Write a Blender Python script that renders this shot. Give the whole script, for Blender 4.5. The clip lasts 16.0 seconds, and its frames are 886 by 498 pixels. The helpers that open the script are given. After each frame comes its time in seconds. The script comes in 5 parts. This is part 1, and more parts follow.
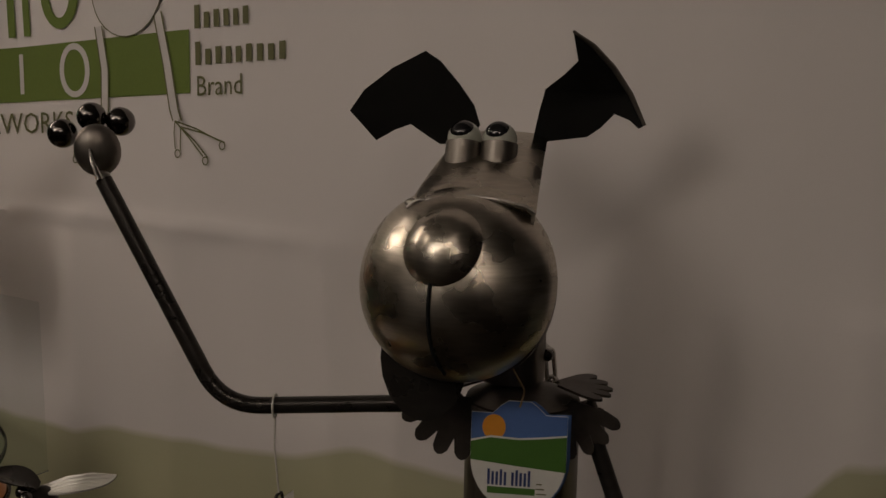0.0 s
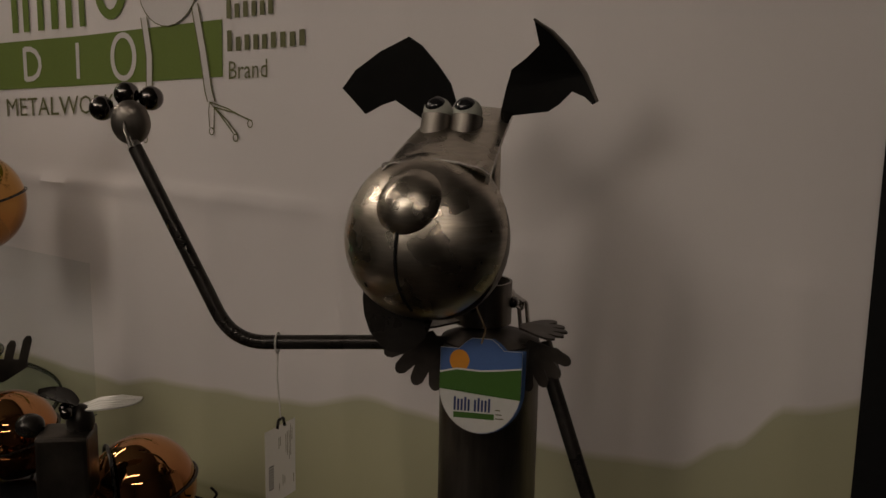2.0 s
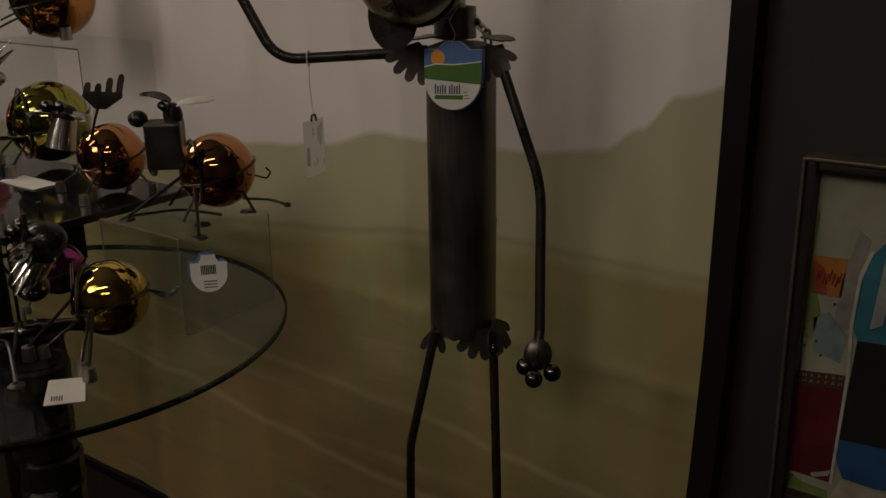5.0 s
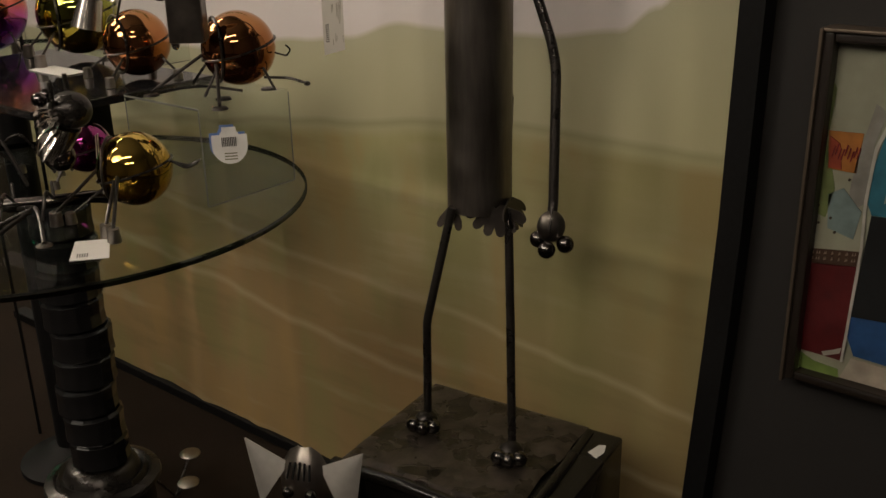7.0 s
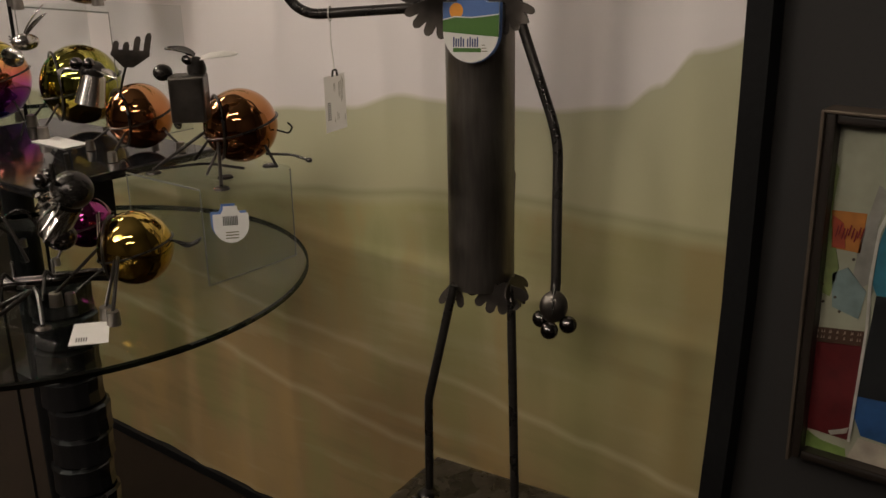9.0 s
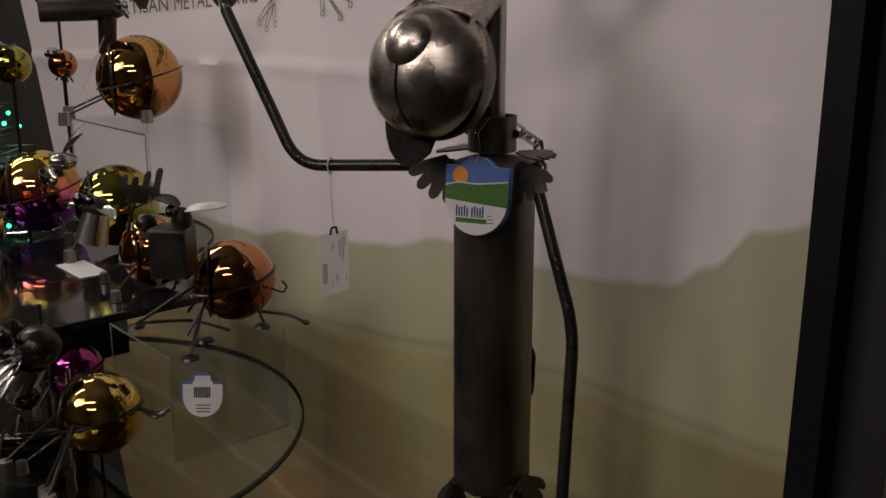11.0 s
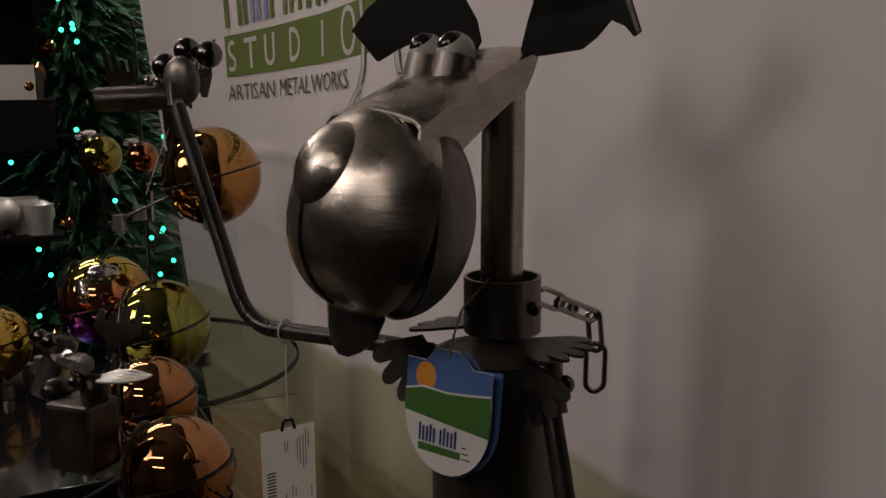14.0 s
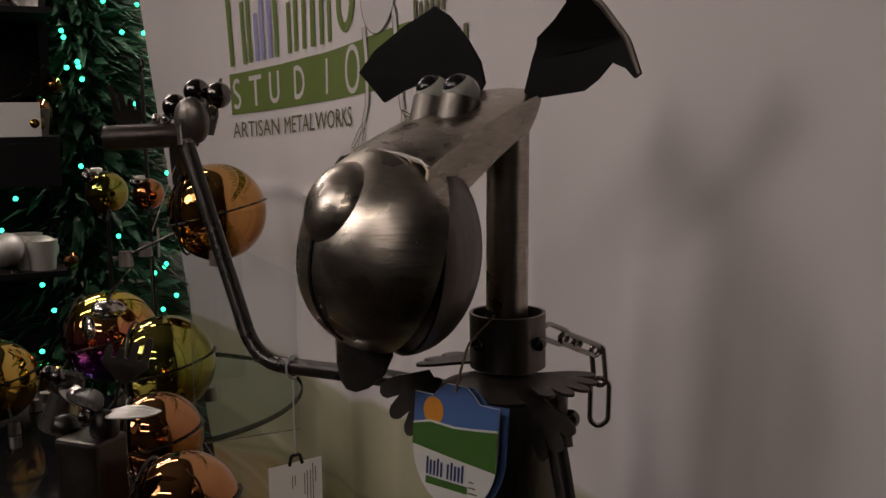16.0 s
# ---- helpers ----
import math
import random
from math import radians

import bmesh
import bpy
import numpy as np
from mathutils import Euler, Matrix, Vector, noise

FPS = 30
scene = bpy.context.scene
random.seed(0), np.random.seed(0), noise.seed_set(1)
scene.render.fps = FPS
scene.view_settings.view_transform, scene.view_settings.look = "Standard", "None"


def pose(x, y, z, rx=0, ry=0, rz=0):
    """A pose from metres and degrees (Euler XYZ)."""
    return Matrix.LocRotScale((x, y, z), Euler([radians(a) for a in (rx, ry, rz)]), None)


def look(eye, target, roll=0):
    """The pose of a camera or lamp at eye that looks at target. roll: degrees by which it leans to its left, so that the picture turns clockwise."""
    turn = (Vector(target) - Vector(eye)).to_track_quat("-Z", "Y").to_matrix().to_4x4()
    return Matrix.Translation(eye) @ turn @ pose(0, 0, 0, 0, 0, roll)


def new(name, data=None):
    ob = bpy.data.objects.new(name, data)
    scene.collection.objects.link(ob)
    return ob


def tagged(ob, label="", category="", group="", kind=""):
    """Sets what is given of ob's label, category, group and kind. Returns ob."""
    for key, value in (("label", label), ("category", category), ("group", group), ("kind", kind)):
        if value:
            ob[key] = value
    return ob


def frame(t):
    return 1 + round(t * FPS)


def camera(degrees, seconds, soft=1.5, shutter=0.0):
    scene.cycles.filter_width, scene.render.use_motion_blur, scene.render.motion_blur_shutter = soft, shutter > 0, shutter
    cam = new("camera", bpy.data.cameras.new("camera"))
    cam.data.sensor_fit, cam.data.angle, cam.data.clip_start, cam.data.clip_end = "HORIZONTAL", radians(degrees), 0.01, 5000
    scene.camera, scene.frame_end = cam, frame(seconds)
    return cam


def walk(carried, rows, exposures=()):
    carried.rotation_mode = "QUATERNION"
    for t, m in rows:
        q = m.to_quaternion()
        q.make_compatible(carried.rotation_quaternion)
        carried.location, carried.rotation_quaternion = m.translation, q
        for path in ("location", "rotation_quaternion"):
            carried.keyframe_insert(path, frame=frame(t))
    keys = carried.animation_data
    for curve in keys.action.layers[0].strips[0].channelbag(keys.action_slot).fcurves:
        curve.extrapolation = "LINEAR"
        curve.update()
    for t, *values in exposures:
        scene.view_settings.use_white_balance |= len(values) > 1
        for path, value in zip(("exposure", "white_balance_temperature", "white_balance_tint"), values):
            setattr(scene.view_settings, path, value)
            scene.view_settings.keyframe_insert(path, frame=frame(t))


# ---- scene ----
cam = camera(49.0, 16.0)
PATH = [
    (0, (0.344, -0.698, 1.49), (-0.717, 0.964, 1.155), 1.0),
    (0.5, (0.341, -0.699, 1.486), (-0.719, 0.961, 1.142), 1.0),
    (1, (0.344, -0.721, 1.482), (-0.672, 0.965, 1.127), 0.8),
    (1.5, (0.375, -0.74, 1.483), (-0.671, 0.933, 1.161), 0.5),
    (2, (0.483, -0.763, 1.482), (-0.679, 0.827, 1.127), 1.0),
    (2.5, (0.626, -0.82, 1.467), (-0.649, 0.671, 1.078), 1.2),
    (3, (0.725, -0.877, 1.451), (-0.6, 0.563, 1.037), 0.6),
    (3.5, (0.755, -0.919, 1.431), (-0.591, 0.501, 1.018), 0.4),
    (4, (0.767, -0.968, 1.429), (-0.524, 0.497, 0.998), 0.3),
    (4.5, (0.76, -1.045, 1.413), (-0.449, 0.466, 0.909), 0.2),
    (5, (0.771, -1.088, 1.377), (-0.374, 0.429, 0.756), -0.9),
    (7.5, (0.831, -1.119, 1.278), (-0.355, 0.322, 0.559), -1.1),
    (8, (0.832, -1.124, 1.279), (-0.349, 0.325, 0.567), -1.2),
    (8.5, (0.832, -1.131, 1.294), (-0.341, 0.343, 0.623), -0.5),
    (9, (0.81, -1.097, 1.329), (-0.391, 0.37, 0.693), -1.2),
    (9.2, (0.786, -1.066, 1.367), (-0.414, 0.397, 0.721), -0.9),
    (11.3, (0.801, -0.743, 1.42), (-0.685, 0.518, 0.97), -0.2),
    (11.5, (0.751, -0.711, 1.425), (-0.746, 0.547, 1.004), -0.3),
    (12, (0.677, -0.643, 1.434), (-0.821, 0.623, 1.042), -1.3),
    (12.5, (0.63, -0.541, 1.428), (-0.933, 0.647, 1.042), -1.1),
    (13, (0.615, -0.418, 1.436), (-1.068, 0.601, 1.08), 0.2),
    (13.5, (0.607, -0.347, 1.436), (-1.145, 0.546, 1.073), -0.1),
    (14, (0.59, -0.318, 1.43), (-1.186, 0.531, 1.077), -0.4),
    (14.5, (0.586, -0.311, 1.428), (-1.191, 0.537, 1.079), -0.4),
    (15, (0.593, -0.32, 1.435), (-1.185, 0.539, 1.115), -0.3),
    (15.5, (0.594, -0.325, 1.434), (-1.186, 0.536, 1.134), -0.4),
    (16, (0.601, -0.328, 1.435), (-1.185, 0.525, 1.15), -0.6),
]
walk(cam, [(t, look(eye, target, roll)) for t, eye, target, roll in PATH],
     exposures=[(0.0, -0.74, 6850, 12), (3.0, -0.64, 6880, 11), (5.0, -0.50, 6950, 10), (7.5, 0.72, 6900, 9), (9.0, 0.68, 6700, 10), (11.5, 0.02, 6050, 20), (12.6, -0.30, 6100, 20), (14.3, -0.44, 6300, 17), (16.0, -0.30, 6300, 17)])

# ---- world and lights ----
world = bpy.data.worlds.new("hall_dim")
scene.world = world
world.use_nodes = True
world.node_tree.nodes["Background"].inputs[0].default_value = (0.75, 0.72, 0.78, 1)
world.node_tree.nodes["Background"].inputs[1].default_value = 0.02

FLOOR = -0.02


def spot_lamp(name, eye, target, degrees, radius, watts, colour):
    data = bpy.data.lights.new(name, "SPOT")
    data.spot_size, data.spot_blend, data.shadow_soft_size, data.energy, data.color = radians(degrees), 1.0, radius, watts, colour
    ob = new(name, data)
    ob.matrix_world = look(eye, target)
    return ob


spot_lamp("key_spot_light", (-1.05, -2.9, 2.75), (-0.64, 0.2, 1.38), 50, 0.50, 64, (1.0, 0.90, 0.80))
spot_lamp("second_spot_light", (-0.45, -2.7, 3.05), (-0.34, 0.2, 1.50), 50, 0.50, 34, (1.0, 0.90, 0.80))

# ---- materials ----


def material(name, colour, rough=0.5, metal=0.0, grain=60.0, vary=0.12, bump=0.0, stretch=(1, 1, 1), spread=0.08, coarse=6.0, dent=0.0, **more):
    """A principled surface with fine grain and broad stains in colour, gloss and relief."""
    m = bpy.data.materials.new(name)
    m.use_nodes = True
    nt = m.node_tree
    b = nt.nodes["Principled BSDF"]
    b.inputs["Metallic"].default_value = metal
    tc = nt.nodes.new("ShaderNodeTexCoord")
    mp = nt.nodes.new("ShaderNodeMapping")
    mp.inputs["Scale"].default_value = stretch
    nt.links.new(tc.outputs["Object"], mp.inputs["Vector"])
    fine = nt.nodes.new("ShaderNodeTexNoise")
    fine.inputs["Scale"].default_value, fine.inputs["Detail"].default_value = grain, 5
    broad = nt.nodes.new("ShaderNodeTexNoise")
    broad.inputs["Scale"].default_value, broad.inputs["Detail"].default_value = coarse, 3
    nt.links.new(mp.outputs[0], fine.inputs["Vector"])
    nt.links.new(tc.outputs["Object"], broad.inputs["Vector"])
    add = nt.nodes.new("ShaderNodeMath")
    nt.links.new(fine.outputs["Fac"], add.inputs[0])
    nt.links.new(broad.outputs["Fac"], add.inputs[1])
    ramp = nt.nodes.new("ShaderNodeMapRange")
    ramp.inputs["From Min"].default_value, ramp.inputs["From Max"].default_value = 0.6, 1.4
    ramp.inputs["To Min"].default_value, ramp.inputs["To Max"].default_value = 1 - vary, 1 + vary
    nt.links.new(add.outputs[0], ramp.inputs["Value"])
    mix = nt.nodes.new("ShaderNodeVectorMath")
    mix.operation = "SCALE"
    mix.inputs[0].default_value = colour
    nt.links.new(ramp.outputs[0], mix.inputs["Scale"])
    nt.links.new(mix.outputs[0], b.inputs["Base Color"])
    rr = nt.nodes.new("ShaderNodeMapRange")
    rr.inputs["From Min"].default_value, rr.inputs["From Max"].default_value = 0.3, 0.7
    rr.inputs["To Min"].default_value, rr.inputs["To Max"].default_value = max(0.0, rough - spread), min(1.0, rough + spread)
    nt.links.new(broad.outputs["Fac"], rr.inputs["Value"])
    nt.links.new(rr.outputs[0], b.inputs["Roughness"])
    if bump:
        bp = nt.nodes.new("ShaderNodeBump")
        bp.inputs["Strength"].default_value, bp.inputs["Distance"].default_value = bump, 0.002
        nt.links.new(fine.outputs["Fac"], bp.inputs["Height"])
        wave = nt.nodes.new("ShaderNodeBump")
        wave.inputs["Strength"].default_value, wave.inputs["Distance"].default_value = dent, 0.004
        nt.links.new(broad.outputs["Fac"], wave.inputs["Height"])
        nt.links.new(wave.outputs[0], bp.inputs["Normal"])
        nt.links.new(bp.outputs[0], b.inputs["Normal"])
    for key, value in more.items():
        b.inputs[key.replace("_", " ")].default_value = value
    return m


def mirror_ball(name, stops, axis="Z", rough=0.035):
    """Mirror glass whose tint runs along one axis, in most from darker low to paler high."""
    m = bpy.data.materials.new(name)
    m.use_nodes = True
    nt = m.node_tree
    b = nt.nodes["Principled BSDF"]
    b.inputs["Metallic"].default_value, b.inputs["Roughness"].default_value = 1.0, rough
    tc = nt.nodes.new("ShaderNodeTexCoord")
    sep = nt.nodes.new("ShaderNodeSeparateXYZ")
    nt.links.new(tc.outputs["Generated"], sep.inputs[0])
    nz = nt.nodes.new("ShaderNodeTexNoise")
    nz.inputs["Scale"].default_value = 2.5
    nt.links.new(tc.outputs["Generated"], nz.inputs["Vector"])
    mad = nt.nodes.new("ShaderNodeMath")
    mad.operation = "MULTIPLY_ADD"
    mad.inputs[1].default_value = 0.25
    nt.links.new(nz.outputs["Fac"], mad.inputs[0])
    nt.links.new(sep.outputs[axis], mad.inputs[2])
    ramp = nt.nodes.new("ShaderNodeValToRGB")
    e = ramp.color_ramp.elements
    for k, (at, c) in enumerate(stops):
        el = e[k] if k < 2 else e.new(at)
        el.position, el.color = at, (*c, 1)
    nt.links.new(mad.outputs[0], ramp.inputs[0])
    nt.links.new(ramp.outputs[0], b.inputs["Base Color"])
    return m


STEEL = material("gunmetal_steel", (0.48, 0.435, 0.37), 0.30, 1.0, 55, 0.22, 0.045, (1, 1, 8), 0.10, 24, 0.30)
MUZZLE_STEEL = STEEL.copy()
MUZZLE_STEEL.name = "scuffed_gunmetal_steel"


def scuff(m, place, reach):
    """A ground patch of bright, crosswise scratches about a place on the metal."""
    N, L = m.node_tree.nodes, m.node_tree.links
    b = N["Principled BSDF"]
    old = b.inputs["Base Color"].links[0].from_socket
    geo = N.new("ShaderNodeNewGeometry")
    far = N.new("ShaderNodeVectorMath")
    far.operation = "DISTANCE"
    far.inputs[1].default_value = place
    L.new(geo.outputs["Position"], far.inputs[0])
    near = N.new("ShaderNodeMapRange")
    near.inputs["From Min"].default_value, near.inputs["From Max"].default_value = reach, reach * 0.35
    L.new(far.outputs["Value"], near.inputs["Value"])
    mp = N.new("ShaderNodeMapping")
    mp.inputs["Scale"].default_value, mp.inputs["Rotation"].default_value = (30, 30, 210), (0.35, 0.25, 0)
    L.new(geo.outputs["Position"], mp.inputs[0])
    nz = N.new("ShaderNodeTexNoise")
    nz.inputs["Scale"].default_value, nz.inputs["Detail"].default_value = 1.0, 4
    L.new(mp.outputs[0], nz.inputs["Vector"])
    streak = N.new("ShaderNodeMapRange")
    streak.inputs["From Min"].default_value, streak.inputs["From Max"].default_value = 0.42, 0.64
    L.new(nz.outputs["Fac"], streak.inputs["Value"])
    both = N.new("ShaderNodeMath")
    both.operation = "MULTIPLY"
    L.new(near.outputs[0], both.inputs[0])
    L.new(streak.outputs[0], both.inputs[1])
    mix = N.new("ShaderNodeMix")
    mix.data_type = "RGBA"
    L.new(both.outputs[0], mix.inputs["Factor"])
    a, c = [k for k in mix.inputs if k.type == "RGBA"]
    L.new(old, a)
    c.default_value = (0.72, 0.68, 0.62, 1)
    L.new(next(o for o in mix.outputs if o.type == "RGBA"), b.inputs["Base Color"])
    bump = N.new("ShaderNodeBump")
    bump.inputs["Distance"].default_value = 0.0012
    L.new(near.outputs[0], bump.inputs["Strength"])
    L.new(nz.outputs["Fac"], bump.inputs["Height"])
    if b.inputs["Normal"].links:
        L.new(b.inputs["Normal"].links[0].from_socket, bump.inputs["Normal"])
    L.new(bump.outputs[0], b.inputs["Normal"])


scuff(MUZZLE_STEEL, (0.042, -0.085, 1.348), 0.036)
STEEL_DARK = material("blackened_steel", (0.036, 0.032, 0.029), 0.30, 0.6, 60, 0.3, 0.06, (1, 1, 3), 0.08, 20)
STEEL_PLATE = material("cut_plate_steel", (0.085, 0.074, 0.065), 0.40, 0.9, 90, 0.25, 0.1, (1, 1, 1), 0.1, 25)
STEEL_BODY = material("pipe_steel", (0.20, 0.18, 0.16), 0.42, 1.0, 30, 0.25, 0.05, (6, 6, 0.7), 0.08, 14, 0.15)
EAR_STEEL = material("ear_dark_steel", (0.007, 0.0066, 0.0062), 0.55, 0.0, 50, 0.3, 0.05, Specular_IOR_Level=0.10)
BALL_STEEL = material("polished_dark_steel", (0.13, 0.12, 0.115), 0.12, 1.0, 60, 0.2)
BRIGHT = material("bright_steel", (0.52, 0.49, 0.46), 0.22, 1.0, 80, 0.15, 0.04)
TIN = material("dull_tin", (0.36, 0.33, 0.30), 0.34, 1.0, 70, 0.2, 0.05)
# pale in colour, so that ears made of it look lit
PALED_TIN = material("paled_satin_tin", (0.72, 0.70, 0.66), 0.5, 0.6, 80, 0.1, 0.04)
WELD = material("weld_bead", (0.3, 0.28, 0.26), 0.35, 1.0, 300, 0.4, 0.6)
WHITE_ENAMEL = material("white_enamel", (0.46, 0.47, 0.41), 0.2, 0, 60, 0.05)
BLACK_GLOSS = material("black_gloss", (0.012, 0.012, 0.013), 0.08, 0, 60, 0.1)
CARPET = material("dark_brown_carpet", (0.017, 0.0115, 0.008), 0.95, 0, 420, 0.5, 0.6, (1, 1, 1), 0.04, 3, Specular_IOR_Level=0.12)
GREY_WALL = material("dark_grey_panel", (0.022, 0.0205, 0.020), 0.75, 0, 300, 0.08, 0.08, (1, 1, 1), 0.06, 2)
FILL_CEILING = material("grey_fill_ceiling", (0.25, 0.24, 0.23), 0.8, 0, 20, 0.12)
PALE_WALL = material("pale_hall_wall", (0.42, 0.39, 0.31), 0.8, 0, 20, 0.12)
HALL_WALL = material("hall_wall", (0.075, 0.07, 0.07), 0.8, 0, 20, 0.1)
BLACK_TRIM = material("black_trim", (0.007, 0.007, 0.0075), 0.6, 0, 90, 0.3, Specular_IOR_Level=0.18)
CRATE = material("worn_dark_crate_top", (0.055, 0.045, 0.037), 0.30, 0.35, 45, 0.9, 0.4, (1, 1, 1), 0.22, 22, 0.9)
CRATE_EDGE = material("black_crate_side", (0.010, 0.009, 0.0085), 0.24, 0.0, 70, 0.4, 0.15)
FRAME_WOOD = material("dark_wood_frame", (0.018, 0.013, 0.010), 0.42, 0, 60, 0.3, 0.1, (8, 1, 1))
FRAME_EDGE = material("bronze_frame_edge", (0.13, 0.10, 0.075), 0.4, 0.5, 60, 0.2)
PAPER = material("white_card", (0.70, 0.69, 0.66), 0.6, 0, 200, 0.04)
THIN_CARD = material("thin_white_card", (0.72, 0.71, 0.68), 0.6, 0, 200, 0.04)
nt = THIN_CARD.node_tree
through_light = nt.nodes.new("ShaderNodeBsdfTranslucent")
through_light.inputs[0].default_value = (0.70, 0.68, 0.63, 1)
card_mix = nt.nodes.new("ShaderNodeMixShader")
card_mix.inputs[0].default_value = 0.6
nt.links.new(nt.nodes["Principled BSDF"].outputs[0], card_mix.inputs[1])
nt.links.new(through_light.outputs[0], card_mix.inputs[2])
nt.links.new(card_mix.outputs[0], nt.nodes["Material Output"].inputs["Surface"])
TAG_BLUE = material("tag_sky_blue", (0.085, 0.17, 0.42), 0.45, 0, 200, 0.05)
TAG_GREEN = material("tag_hill_green", (0.06, 0.16, 0.025), 0.45, 0, 200, 0.05)
TAG_SUN = material("tag_sun_orange", (0.75, 0.30, 0.03), 0.45, 0, 200, 0.05)
TAG_INK = material("tag_ink_blue", (0.03, 0.05, 0.16), 0.5, 0, 200, 0.05)
INK = material("black_ink", (0.02, 0.02, 0.02), 0.6, 0, 200, 0.05)
STRING = material("white_string", (0.62, 0.60, 0.55), 0.85, 0, 400, 0.1)
TWINE = material("tan_twine", (0.35, 0.25, 0.14), 0.85, 0, 400, 0.2)
LOGO_GREEN = material("logo_olive_green", (0.130, 0.185, 0.030), 0.75, 0, 250, 0.06, 0.05)
LOGO_INK = material("logo_dark_olive", (0.13, 0.13, 0.055), 0.75, 0, 250, 0.06)
LOGO_BLUE = material("logo_blue", (0.30, 0.30, 0.50), 0.75, 0, 250, 0.06)
LOGO_WHITE = material("logo_white", (0.62, 0.59, 0.58), 0.8, 0, 250, 0.03)
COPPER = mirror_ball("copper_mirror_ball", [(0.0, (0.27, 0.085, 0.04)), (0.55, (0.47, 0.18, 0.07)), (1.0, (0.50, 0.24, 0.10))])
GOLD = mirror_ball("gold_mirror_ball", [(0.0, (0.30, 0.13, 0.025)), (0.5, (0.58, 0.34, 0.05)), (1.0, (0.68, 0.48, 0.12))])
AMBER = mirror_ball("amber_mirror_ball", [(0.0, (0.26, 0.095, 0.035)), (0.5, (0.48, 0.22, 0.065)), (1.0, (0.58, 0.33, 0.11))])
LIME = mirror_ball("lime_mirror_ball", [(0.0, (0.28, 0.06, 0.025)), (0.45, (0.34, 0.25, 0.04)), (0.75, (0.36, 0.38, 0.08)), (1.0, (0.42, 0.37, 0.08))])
RAINBOW = mirror_ball("rainbow_mirror_ball", [(0.15, (0.05, 0.10, 0.55)), (0.45, (0.42, 0.05, 0.60)), (0.7, (0.75, 0.20, 0.15)), (1.0, (0.75, 0.60, 0.10))])
MAGENTA = mirror_ball("magenta_mirror_ball", [(0.0, (0.10, 0.006, 0.05)), (0.5, (0.28, 0.02, 0.17)), (1.0, (0.26, 0.05, 0.16))])


def glass_material(name, tint, rough=0.0, ior=1.45):
    m = bpy.data.materials.new(name)
    m.use_nodes = True
    b = m.node_tree.nodes["Principled BSDF"]
    b.inputs["Base Color"].default_value = (*tint, 1)
    b.inputs["Roughness"].default_value = rough
    b.inputs["Transmission Weight"].default_value = 1.0
    b.inputs["IOR"].default_value = ior
    return m


def pane_material(name, tint, gloss):
    """Thin clear sheet: light passes with a slight tint, and a little is mirrored."""
    m = bpy.data.materials.new(name)
    m.use_nodes = True
    nt = m.node_tree
    clear = nt.nodes.new("ShaderNodeBsdfTransparent")
    clear.inputs[0].default_value = (*tint, 1)
    shine = nt.nodes.new("ShaderNodeBsdfGlossy")
    shine.inputs["Roughness"].default_value = 0.015
    mix = nt.nodes.new("ShaderNodeMixShader")
    mix.inputs[0].default_value = gloss
    nt.links.new(clear.outputs[0], mix.inputs[1])
    nt.links.new(shine.outputs[0], mix.inputs[2])
    nt.links.new(mix.outputs[0], nt.nodes["Material Output"].inputs["Surface"])
    return m


GLASS = pane_material("clear_glass", (0.88, 0.93, 0.905), 0.05)
GLASS_EDGE = pane_material("green_glass_edge", (0.17, 0.22, 0.19), 0.10)
GLASS_DARK = glass_material("smoky_glass", (0.22, 0.25, 0.25), 0.05)
ACRYLIC_EDGE = material("polished_acrylic_edge", (0.17, 0.175, 0.155), 0.15, 0, 60, 0.1)
ACRYLIC = pane_material("clear_acrylic", (0.945, 0.96, 0.96), 0.045)


